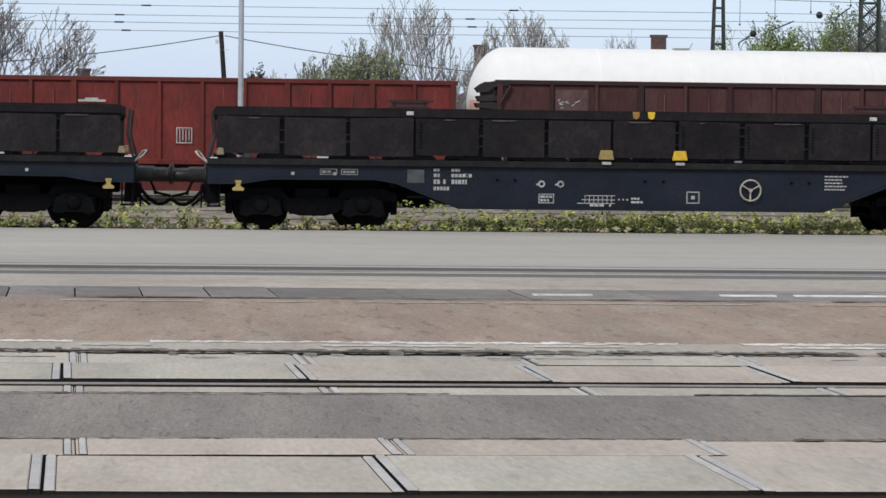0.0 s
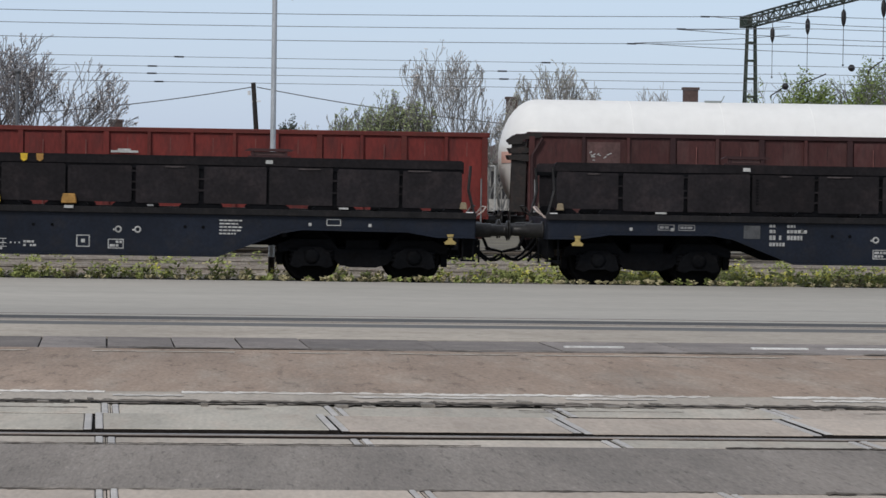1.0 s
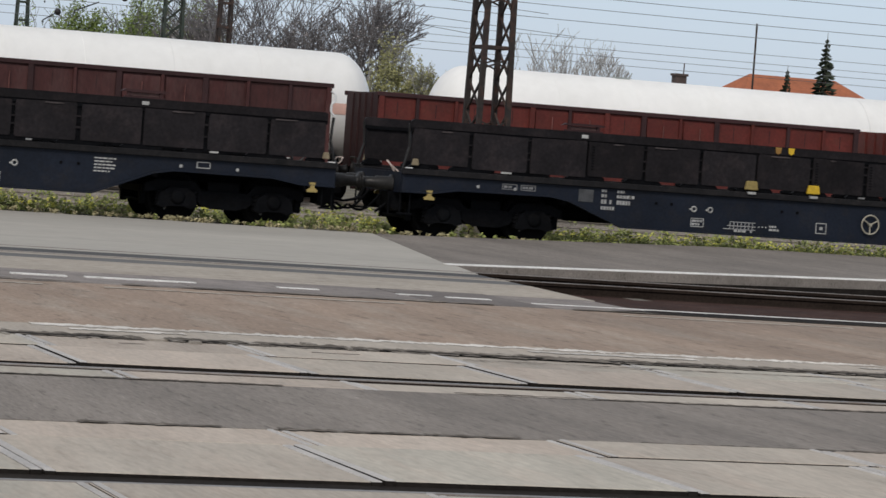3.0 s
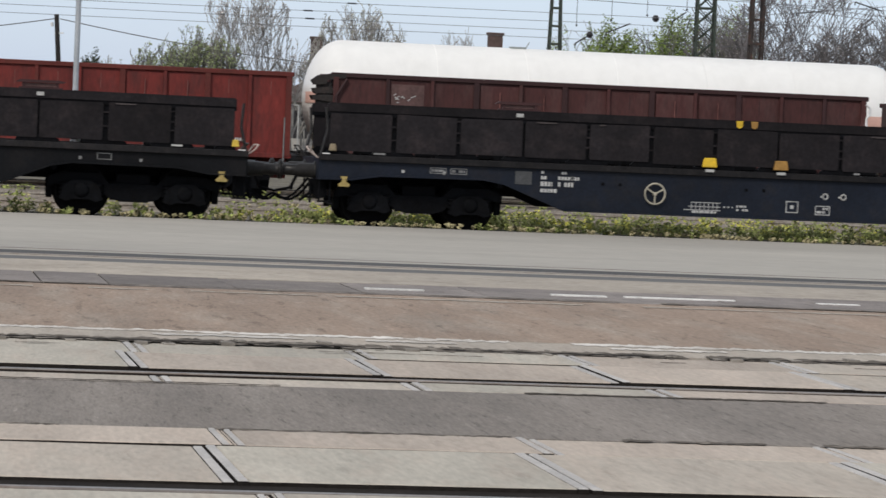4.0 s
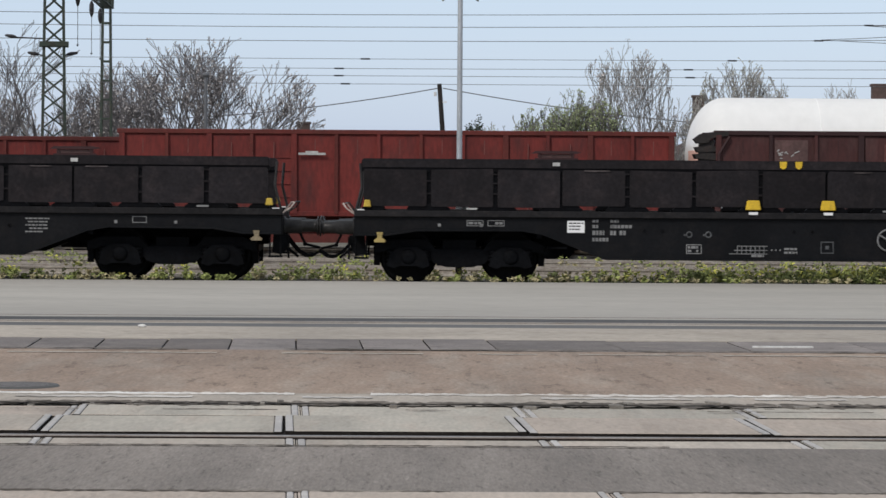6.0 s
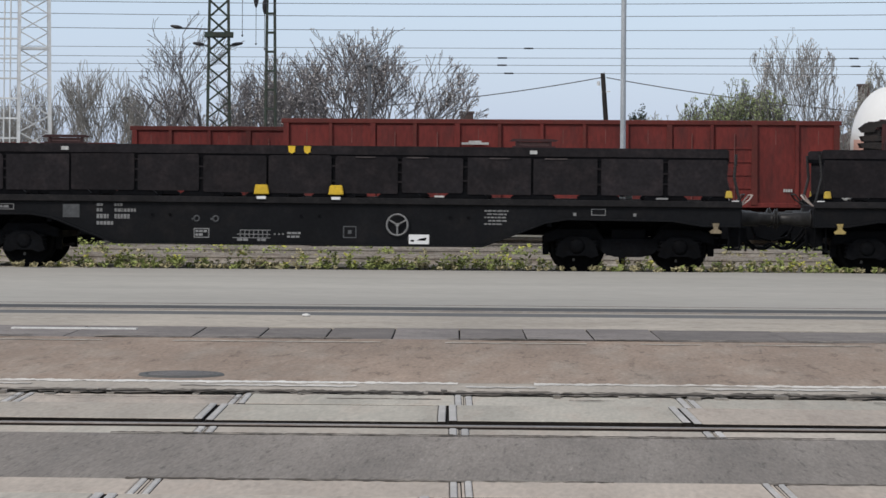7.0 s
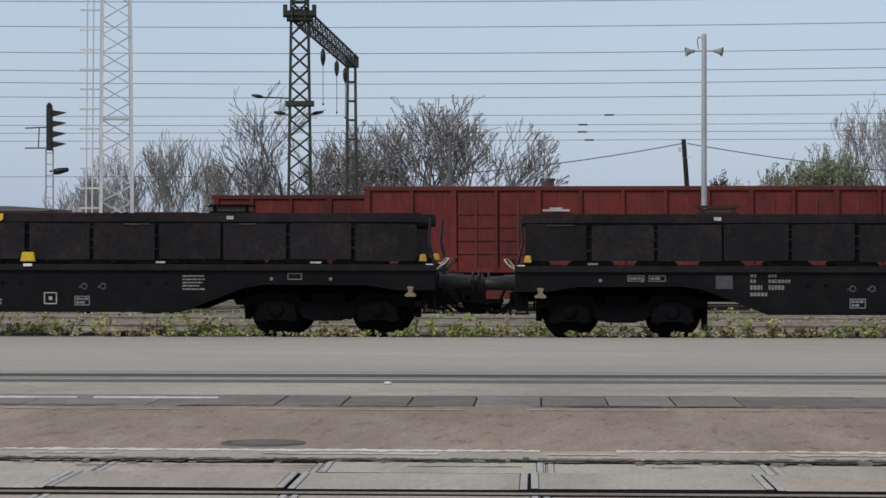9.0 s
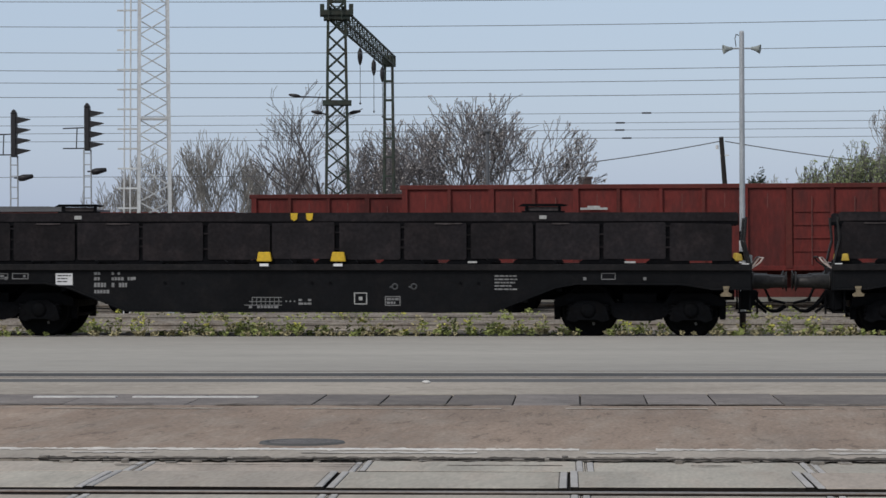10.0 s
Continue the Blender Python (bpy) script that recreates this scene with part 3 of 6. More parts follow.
# painted dashes on the panels
for x0, x1, y in ((5.33, 5.9, 29.0), (6.1, 7.25, 29.05), (8.13, 8.57, 29.05), (9.44, 9.81, 29.05), (9.95, 10.44, 28.95), (3.42, 4.02, 28.95), (-5.72, -4.44, 29.4), (-6.75, -5.9, 29.42), (-8.2, -7.2, 29.4)):
    bm = bmesh.new()
    box(bm, x0, x1, y - 0.06, y + 0.06, -0.004, 0.012)
    single("painted_dash", bm, M_PAINT_WHITE, "short worn white painted dash on dark panels", "road marking", "painted dashes", "structure")

# drain cover
cover = tagged(new("drain_cover"), "round dark iron drain cover set in concrete", "drain cover", kind="structure")
cover.location = (-3.09, 22.80, 0.0)
bm = bmesh.new()
lathe(bm, [(0.0, 0.004), (0.27, 0.004), (0.27, 0.012), (0.33, 0.014), (0.35, -0.01)], sides=40)
part("ring", bm, M_WORN, cover)
bm = bmesh.new()
for i in range(-4, 5):
    half = math.sqrt(max(0.26**2 - (i * 0.055)**2, 0))
    box(bm, -half, half, i * 0.055 - 0.014, i * 0.055 + 0.014, 0.002, 0.014)
part("grate", bm, M_GRATE, cover)
bm = bmesh.new()
box(bm, -3.62, -1.75, 22.0, 22.1, -0.02, 0.010)
single("painted_line", bm, M_PAINT_WHITE, "worn white line beside a drain cover", "road marking", kind="structure")
bm = bmesh.new()
bmesh.ops.create_icosphere(bm, subdivisions=2, radius=0.035)
for v in bm.verts:
    v.co.x *= 1.4
    v.co.z *= 0.6
    v.co += noise.noise_vector(v.co * 30) * 0.006
single("pebble", bm, M_PAINT_WHITE, "small white stone lying on grey concrete", "stone", at=pose(-2.98, 32.3, 0.015))

# sleepers of the open tracks
def sleeper_row(name, y, x0, x1, z):
    bm = bmesh.new()
    x, rng = x0, random.Random(int(y))
    while x < x1:
        box(bm, x - 0.12, x + 0.12, y - 1.25 + rng.uniform(-0.03, 0.03), y + 1.25, z - 0.14, z + rng.uniform(-0.01, 0.01))
        x += 0.62
    single(name, bm, M_SLEEPER, "weathered sleepers under a track", "sleepers", kind="stuff")


for y in (49.95, 56.75, 62.35, 67.95, 72.95):
    sleeper_row("sleepers", y, -30, 45, -0.145)
sleeper_row("sleepers", 34.5, 13.4, 45, -0.142)


# uneven dirt verge between the apron and the first rail
bm = bmesh.new()
rows = []
for r, y in enumerate((48.02, 48.18, 48.45, 48.75, 49.05)):
    line = []
    for i in range(330):
        x = -16 + i * 0.15
        lift = (0.0, 0.85, 1.0, 0.8, 0.0)[r]
        line.append(bm.verts.new((x, y + 0.05 * noise.noise(Vector((x * 1.3, y, 2))), -0.14 + lift * (0.115 + 0.06 * noise.noise(Vector((x * 0.9, y * 2, 5))) + 0.03 * noise.noise(Vector((x * 4, y * 5, 1)))))))
    rows.append(line)
for a, b in zip(rows, rows[1:]):
    for i in range(329):
        bm.faces.new((a[i], a[i + 1], b[i + 1], b[i])).smooth = True
single("verge", bm, M_VERGE, "uneven pale dirt verge along the asphalt edge", "ground", kind="structure")


# ---- weeds ----
def weeds(name, count, area, height, material, flower_share, seed, label, gate=0.0, base=FLOOR, leaves=(14, 24)):
    """Leafy clumps with a few stems; the clumps gather in patches."""
    rng = random.Random(seed)
    verts, faces, kinds = [], [], []

    def leaf(points, index):
        n = len(verts)
        verts.extend(points)
        faces.append(tuple(range(n, n + len(points))))
        kinds.append(index)

    for _ in range(count):
        x, y = rng.uniform(area[0], area[1]), rng.uniform(area[2], area[3])
        if noise.noise(Vector((x * 0.55, y * 0.4, seed))) < gate + rng.uniform(-0.25, 0.25):
            continue
        h = height * rng.uniform(0.45, 1.0) * (0.85 + 0.5 * noise.noise(Vector((x * 0.8, y, seed + 3.0))))
        wide = h * rng.uniform(0.35, 0.75)
        flowering = rng.random() < flower_share
        for _ in range(rng.randint(3, 6)):
            a = rng.uniform(0, 6.28)
            foot = Vector((x + rng.uniform(-0.3, 0.3) * wide, y + rng.uniform(-0.3, 0.3) * wide, base))
            tip = Vector((x + math.cos(a) * wide * 0.6, y + math.sin(a) * wide * 0.6, base + h * rng.uniform(0.6, 1.05)))
            side = Vector((0.006, 0.004, 0))
            leaf((foot - side, foot + side, tip), 0)
        for _ in range(rng.randint(*leaves)):
            a, u = rng.uniform(0, 6.28), math.sqrt(rng.random())
            z = rng.random()
            reach = wide * u * math.sqrt(max(1 - (z * 0.9) ** 2, 0.1))
            c = Vector((x + math.cos(a) * reach, y + math.sin(a) * reach, base + 0.02 + z * h * 0.95))
            d = Vector((math.cos(a) + rng.uniform(-0.8, 0.8), math.sin(a) + rng.uniform(-0.8, 0.8), rng.uniform(-0.2, 0.9))).normalized()
            size = rng.uniform(0.03, 0.065)
            w = d.orthogonal().normalized() * size * rng.uniform(0.35, 0.6)
            leaf((c - d * size * 0.6, c + w, c + d * size, c - w), 1 if flowering and z > 0.55 and rng.random() < 0.7 else 0)
    data = bpy.data.meshes.new(name)
    data.from_pydata([tuple(v) for v in verts], [], faces)
    data.materials.append(material)
    data.materials.append(M_FLOWER)
    data.polygons.foreach_set("material_index", kinds)
    return tagged(new(name, data), label, "weeds", kind="stuff")


weeds("flowering_weeds", 900, (-16, 30, 51.6, 55.4), 0.34, M_WEED, 0.18, 3, "green weeds with yellow flowers between the tracks", -0.02)
weeds("flowering_weeds", 1100, (5, 34, 51.4, 54.8), 0.42, M_WEED, 0.42, 4, "dense yellow flowering weeds between the tracks", -0.35)
weeds("weeds", 700, (-16, 32, 57.9, 66.0), 0.34, M_WEED, 0.10, 5, "green weeds among disused tracks", 0.0)
weeds("dry_grass", 900, (-16, 32, 51.2, 61.0), 0.22, M_DRYGRASS, 0.0, 6, "pale dry grass among the tracks", -0.1)
weeds("low_weeds", 420, (-16, 34, 48.15, 49.0), 0.12, M_WEED, 0.06, 7, "low weeds along the edge of the asphalt", 0.05, -0.01, (8, 16))
weeds("dry_grass", 500, (-16, 34, 48.15, 49.0), 0.08, M_DRYGRASS, 0.0, 9, "short dry grass along the edge of the asphalt", -0.1, -0.01, (8, 14))
weeds("low_weeds", 260, (-16, 34, 49.4, 50.6), 0.18, M_WEED, 0.06, 8, "low weeds between the rails under the wagons", 0.0)

# ---- flat wagons of the passing train ----
WHEEL_R, PITCH = 0.46, 15.8957
BOGIE_X, AXLE = 5.53, 0.86
SILL_Y = 1.42
END_LEFT, END_RIGHT = 0.03, 0.13     # how far the ends stand beyond 7.27 m from the middle


def ring(bm, centre, radius, thick, sides=28, index=0):
    """A torus standing in the x-z plane."""
    rings = []
    for i in range(sides):
        a = 2 * math.pi * i / sides
        d = Vector((math.cos(a), 0, math.sin(a)))
        rings.append([bm.verts.new(Vector(centre) + d * (radius + thick * math.cos(b)) + Vector((0, thick * math.sin(b), 0))) for b in (0, 1.57, 3.14, 4.71)])
    for i in range(sides):
        for j in range(4):
            f = bm.faces.new((rings[i][j], rings[i][(j + 1) % 4], rings[(i + 1) % sides][(j + 1) % 4], rings[(i + 1) % sides][j]))
            f.smooth, f.material_index = True, index


def bars(bm, x, z, width, rows, y, height=0.03, gap=0.055, rng=None, dense=0.75, widths=(0.03, 0.09)):
    """Lines of stencilled writing that cannot be read, as short bars."""
    for r in range(rows):
        px = x
        end = x + width * (rng.uniform(0.7, 1.0) if r else 1.0)
        while px < end - 0.02:
            w = rng.uniform(*widths)
            if rng.random() < dense:
                box(bm, px, min(px + w, end), y, y + 0.006, z - r * gap - height, z - r * gap)
            px += w + 0.014


def frame_mark(bm, x0, x1, z0, z1, y, t=0.012):
    box(bm, x0, x1, y, y + 0.006, z0, z0 + t)
    box(bm, x0, x1, y, y + 0.006, z1 - t, z1)
    box(bm, x0, x0 + t, y, y + 0.006, z0 + t, z1 - t)
    box(bm, x1 - t, x1, y, y + 0.006, z0 + t, z1 - t)


def build_bogie(wagon, x):
    """Bogie frame with axle boxes and springs, and two wheelsets that turn."""
    made = []
    bogie = tagged(new("bogie"), "black two-axle bogie")
    bogie.parent, bogie.location = wagon, (x, 0, 0)
    for s in (-1, 1):
        bm = bmesh.new()
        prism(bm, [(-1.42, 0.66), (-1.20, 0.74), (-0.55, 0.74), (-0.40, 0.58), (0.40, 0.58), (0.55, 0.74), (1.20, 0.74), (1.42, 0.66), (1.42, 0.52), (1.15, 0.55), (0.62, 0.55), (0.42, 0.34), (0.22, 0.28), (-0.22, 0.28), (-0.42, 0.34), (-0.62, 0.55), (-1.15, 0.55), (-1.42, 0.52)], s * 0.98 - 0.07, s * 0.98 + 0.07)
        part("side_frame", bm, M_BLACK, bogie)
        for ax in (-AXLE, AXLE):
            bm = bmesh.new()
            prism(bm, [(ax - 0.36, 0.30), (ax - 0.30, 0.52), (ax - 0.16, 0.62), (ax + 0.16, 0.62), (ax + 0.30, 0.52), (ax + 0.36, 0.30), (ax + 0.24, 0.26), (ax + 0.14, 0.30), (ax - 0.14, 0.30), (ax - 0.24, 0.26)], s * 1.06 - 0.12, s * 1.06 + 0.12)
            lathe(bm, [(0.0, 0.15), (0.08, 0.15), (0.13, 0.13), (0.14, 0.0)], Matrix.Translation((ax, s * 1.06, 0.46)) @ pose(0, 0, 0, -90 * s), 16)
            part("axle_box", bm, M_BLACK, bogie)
            for sx in (-0.29, 0.29):
                bm = bmesh.new()
                prof = [(0.0, 0.29)]
                for c in range(4):
                    prof += [(0.06, 0.30 + c * 0.07), (0.085, 0.32 + c * 0.07), (0.085, 0.34 + c * 0.07), (0.06, 0.36 + c * 0.07)]
                lathe(bm, prof + [(0.0, 0.58)], pose(ax + sx, s * 1.06, 0), 12)
                part("spring", bm, M_BLACK, bogie)
    bm = bmesh.new()
    box(bm, -0.28, 0.28, -0.95, 0.95, 0.50, 0.74)
    lathe(bm, [(0.0, 0.0), (0.34, 0.0), (0.34, 0.14), (0.0, 0.14)], pose(0, 0, 0.74), 18)
    part("bolster", bm, M_BLACK, bogie)
    for ax in (-1.38, 1.38):
        bm = bmesh.new()
        box(bm, ax - 0.06, ax + 0.06, -0.95, 0.95, 0.50, 0.62)
        part("end_beam", bm, M_BLACK, bogie)
    for ax in (-AXLE, AXLE):
        for d in (-0.53, 0.53):
            bm = bmesh.new()
            for s in (-0.75, 0.75):
                prism(bm, [(ax + d - 0.05, 0.30), (ax + d + 0.05, 0.30), (ax + d + 0.06, 0.62), (ax + d - 0.06, 0.62)], s - 0.06, s + 0.06)
            tube(bm, (ax + d, -0.75, 0.36), (ax + d, 0.75, 0.36), 0.03, sides=6)
            part("brake_beam", bm, M_BLACK, bogie)
    for ax in (-AXLE, AXLE):
        bm = bmesh.new()
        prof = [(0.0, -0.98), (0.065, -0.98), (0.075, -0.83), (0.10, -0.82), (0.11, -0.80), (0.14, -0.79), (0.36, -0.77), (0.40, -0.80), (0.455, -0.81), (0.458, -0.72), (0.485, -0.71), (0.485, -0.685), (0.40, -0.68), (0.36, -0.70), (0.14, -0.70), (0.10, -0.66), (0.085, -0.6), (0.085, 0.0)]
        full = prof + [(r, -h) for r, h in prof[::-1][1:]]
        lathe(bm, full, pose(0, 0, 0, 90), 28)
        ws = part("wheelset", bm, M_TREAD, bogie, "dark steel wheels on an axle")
        ws.location = (ax, 0, WHEEL_R)
        made.append((ws, ax))
        bm = bmesh.new()
        for s in (-1, 1):
            box(bm, 0.22, 0.27, s * 0.795 - 0.004, s * 0.795 + 0.004, -0.02, 0.02)
        mk = part("paint_mark", bm, M_MARK_DIM, ws, "faint paint mark on the wheel")
    return made


def build_wagon(k, paint, wheel_x, seed):
    rng = random.Random(seed)
    colour = "navy blue" if paint is M_NAVY else "dark grey-green"
    wagon = tagged(new("flat_wagon"), f"{colour} flat wagon with sooty brown drop sides", "freight wagon", "wagons of the train")
    # fish-bellied side sills
    left, right = -7.27 - END_LEFT, 7.27 + END_RIGHT
    lower = [(left + 0.02, 0.82), (-6.75, 0.82), (-6.25, 0.90), (-4.50, 0.91), (-4.15, 0.85), (-3.10, 0.44), (3.10, 0.44), (4.15, 0.85), (4.50, 0.91), (6.25, 0.90), (6.75, 0.82), (right - 0.02, 0.82)]
    for s in (-1, 1):
        bm = bmesh.new()
        prism(bm, [(left + 0.02, 1.13)] + lower + [(right - 0.02, 1.13)], s * SILL_Y - 0.02, s * SILL_Y + 0.02)
        for (xa, za), (xb, zb) in zip(lower, lower[1:]):
            prism(bm, [(xa, za - 0.012), (xb, zb - 0.012), (xb, zb + 0.012), (xa, za + 0.012)], s * SILL_Y - 0.07, s * SILL_Y + 0.05)
        for x in (-5.2, -2.6, 0.0, 2.6, 5.2):
            zb = 0.90 if abs(x) > 4 else 0.46
            box(bm, x - 0.01, x + 0.01, s * SILL_Y - 0.01 + s * -0.09, s * SILL_Y + 0.01 + s * -0.02, zb, 1.125)
        part("side_sill", bm, paint, wagon)
        bm = bmesh.new()
        box(bm, left, right, s * (SILL_Y + 0.015) - 0.075, s * (SILL_Y + 0.015) + 0.075, 1.13, 1.235)
        part("deck_edge", bevelled(bm, 0.008), M_DECKEDGE, wagon)
    bm = bmesh.new()
    for i in range(36):
        x = -7.19 + i * 0.4
        box(bm, x, x + 0.385, -1.33, 1.33, 1.13, 1.19)
    part("deck", bm, M_BOARD, wagon, "dark plank deck")
    bm = bmesh.new()
    for s in (-1, 1):
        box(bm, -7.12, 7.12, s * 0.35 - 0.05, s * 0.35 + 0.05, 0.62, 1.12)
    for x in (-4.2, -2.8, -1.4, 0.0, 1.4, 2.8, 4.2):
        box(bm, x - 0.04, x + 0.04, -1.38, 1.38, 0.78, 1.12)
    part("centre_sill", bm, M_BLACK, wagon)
    # ends
    ends = {}
    for e in (-1, 1):
        before = set(bpy.data.objects)
        bm = bmesh.new()
        prism(bm, [(e * 7.12, 0.80), (e * 7.27, 0.80), (e * 7.27, 1.16), (e * 7.12, 1.16)], -1.40, 1.40)
        part("headstock", bm, paint, wagon)
        for s in (-1, 1):
            bm = bmesh.new()
            m = Matrix.Translation((e * 7.27, s * 0.875, 0.94)) @ pose(0, 0, 0, 0, 90 * e)
            lathe(bm, [(0.0, 0.0), (0.16, 0.0), (0.16, 0.03), (0.125, 0.035), (0.120, 0.30), (0.100, 0.31), (0.095, 0.50), (0.09, 0.51), (0.10, 0.55), (0.165, 0.57), (0.170, 0.585), (0.12, 0.592), (0.0, 0.593)], m, 20)
            part("buffer", bm, M_GREASE, wagon, "greasy grey steel buffer")
            bm = bmesh.new()
            pts = [(e * 7.26, s * 1.20, 1.16), (e * 7.40, s * 1.20, 1.26), (e * 7.46, s * 1.12, 1.34), (e * 7.40, s * 0.98, 1.34), (e * 7.26, s * 0.95, 1.16)]
            for a, b in zip(pts, pts[1:]):
                tube(bm, a, b, 0.014, sides=6)
            part("grab_rail", bm, M_FADEDWHITE if s < 0 else M_GREASE, wagon)
            bm = bmesh.new()
            for dx in (7.06, 7.24):
                tube(bm, (e * dx, s * 1.34, 0.84), (e * dx, s * 1.34, 0.44), 0.016, sides=6)
            box(bm, min(e * 7.03, e * 7.27), max(e * 7.03, e * 7.27), s * 1.34 - 0.08, s * 1.34 + 0.08, 0.42, 0.45)
            part("step", bm, M_BLACK, wagon)
            bm = bmesh.new()
            tube(bm, (e * 7.24, s * 1.36, 1.22), (e * 7.14, s * 1.36, 1.62), 0.025, sides=6)
            tube(bm, (e * 7.14, s * 1.36, 1.62), (e * 7.17, s * 1.36, 2.02), 0.025, sides=6)
            part("end_stanchion", bm, M_GREASE, wagon, "bent grey steel end stanchion")
            bm = bmesh.new()
            prism(bm, [(e * 7.05 - 0.065, 1.29), (e * 7.05 + 0.065, 1.29), (e * 7.05 + 0.045, 1.41), (e * 7.05 - 0.045, 1.41)], s * 1.46 - 0.04, s * 1.46 + 0.04)
            part("end_bracket", bevelled(bm, 0.012), M_DULL if k < 2 else M_YELLOWDULL, wagon, "dull yellow steel end bracket")
            bm = bmesh.new()
            box(bm, e * 7.16 - 0.06, e * 7.16 + 0.06, s * 1.47 - 0.03, s * 1.47 + 0.03, 1.19, 1.25)
            part("end_block", bm, M_PLATE, wagon, "white painted block")
            bm = bmesh.new()
            hx = e * (6.75 if k == 0 else 6.84)
            prism(bm, [(hx - 0.055, 0.87), (hx + 0.055, 0.87), (hx + 0.035, 0.78), (hx + 0.10, 0.735), (hx + 0.085, 0.70), (hx - 0.085, 0.70), (hx - 0.10, 0.735), (hx - 0.035, 0.78)], s * 1.46 - 0.03, s * 1.46 + 0.03)
            part("tow_hook", bm, M_CREAM if k < 3 else M_DULL, wagon, "dull yellow painted tow hook")
        bm = bmesh.new()
        box(bm, e * 7.24 - 0.05, e * 7.24 + 0.05, -0.16, 0.16, 0.85, 1.05)
        tube(bm, (e * 7.24, 0, 0.95), (e * 7.50, 0, 0.95), 0.045, sides=8)
        tube(bm, (e * 7.50, 0, 0.95), (e * 7.58, 0, 1.02), 0.04, 0.02, sides=8)
        part("draw_hook", bm, M_BLACK, wagon)
        bm = bmesh.new()
        prism(bm, [(e * 7.10, 0.80), (e * 7.36, 0.80), (e * 7.33, 0.56), (e * 7.22, 0.46), (e * 7.08, 0.50)], -0.98, -0.55)
        tube(bm, (e * 7.30, -0.80, 0.60), (e * 7.52, -0.80, 0.42), 0.026, sides=6)
        tube(bm, (e * 7.36, -1.05, 0.78), (e * 7.36, -1.05, 0.40), 0.018, sides=6)
        part("brake_gear", bm, M_BLACK, wagon)
        bm = bmesh.new()
        for dy in (-0.06, 0.06):
            tube(bm, (e * 7.46, dy, 0.93), (e * 7.60, dy, 0.62), 0.022, sides=6)
            tube(bm, (e * 7.60, dy, 0.62), (e * 7.86, dy, 0.56), 0.022, sides=6)
        tube(bm, (e * 7.60, -0.14, 0.62), (e * 7.60, 0.14, 0.62), 0.035, sides=8)
        part("screw_coupling", bm, M_BLACK, wagon)
        for dy in (-0.38, 0.42):
            bm = bmesh.new()
            pts = [Vector((e * (7.26 + 0.60 * u), dy + 0.1 * u, 0.80 - 0.42 * math.sin(u * 2.2) + 0.05 * u)) for u in (0, 0.2, 0.4, 0.6, 0.8, 1.0)]
            for a, b in zip(pts, pts[1:]):
                tube(bm, a, b, 0.024, sides=6)
            part("brake_hose", bm, M_BLACK, wagon)
        ends[e] = [ob for ob in bpy.data.objects if ob not in before]
    for ob in ends[-1]:
        ob.location.x = -END_LEFT
    for ob in ends[1]:
        ob.location.x = END_RIGHT
    # drop sides
    edges = [max(min((0.035 if k < 4 else -0.09) + 1.108 * (i - 6.5), 7.20), -7.20) for i in range(14)]
    slots = (3, 7 if k in (1, 2) else 6, 10)
    for s in (-1, 1):
        # black backing added so the gap under the top rail reads dark
        bm = bmesh.new()
        prism(bm, [(-7.18, 1.885), (7.18, 1.885), (7.18, 1.95), (-7.18, 1.95)], s * 1.39 - 0.05, s * 1.39 + 0.04)
        part("upper_channel", bm, M_BLACK, wagon)
        bm = bmesh.new()
        prism(bm, [(-7.18, 1.95), (7.18, 1.95), (7.18, 2.07), (7.14, 2.10), (-7.14, 2.10), (-7.18, 2.07)], s * 1.39 - 0.05, s * 1.39 + 0.05)
        box(bm, -7.16, 7.16, s * 1.405 - 0.052, s * 1.405 + 0.052, 1.955, 2.06)
        part("top_rail", bm, M_BOARD, wagon)
        for i, x in enumerate(edges[1:-1], 1):
            bm = bmesh.new()
            box(bm, x - 0.055, x + 0.055, s * 1.36 - 0.05, s * 1.36 + 0.05, 1.22, 1.95)
            stake = part("stake", bm, M_BLACK, wagon)
            if k == 0 and i in (3, 7, 8, 9, 10):
                bm = bmesh.new()
                for r in range(9):
                    box(bm, x + 0.075, x + 0.125, s * 1.45 - 0.012, s * 1.45 + 0.012, 1.44 + r * 0.05, 1.455 + r * 0.05)
                tagged(part("ladder_mark", bm, M_BLACK, stake, "column of small dark ticks"), kind="stuff")
            if i not in slots:
                for z in (1.50, 1.73) if i % 2 else (1.49, 1.66, 1.84):
                    bm = bmesh.new()
                    z += rng.uniform(-0.03, 0.03)
                    box(bm, x - 0.06, x + 0.06, s * 1.41 - 0.03, s * 1.41 + 0.03, z, z + rng.uniform(0.022, 0.035))
                    part("strap", bm, M_BOARD, stake)
        for i in range(13):
            x0 = edges[i] + (rng.uniform(0.016, 0.026) if i in slots else rng.uniform(0.026, 0.052))
            x1 = edges[i + 1] - (rng.uniform(0.016, 0.026) if i + 1 in slots else rng.uniform(0.026, 0.052))
            bm = bmesh.new()
            c = rng.uniform(0.014, 0.04)
            low = 1.312 + rng.uniform(-0.02, 0.016)
            d = rng.uniform(0.006, 0.035)
            tilt = rng.uniform(-0.012, 0.012)
            high = 1.932 + rng.uniform(-0.018, 0.006)
            prism(bm, [(x0, low + c), (x0 + c * 0.3, low + c * 0.3), (x0 + c, low), (x1 - c, low), (x1 - c * 0.3, low + c * 0.3), (x1, low + c),
                       (x1, high - d), (x1 - d, high + tilt), (x0 + d, high - tilt), (x0, high - d)], s * 1.42 - 0.03, s * 1.42 + 0.03 + rng.uniform(-0.008, 0.008))
            side = part("side_panel", bm, M_BOARD, wagon)
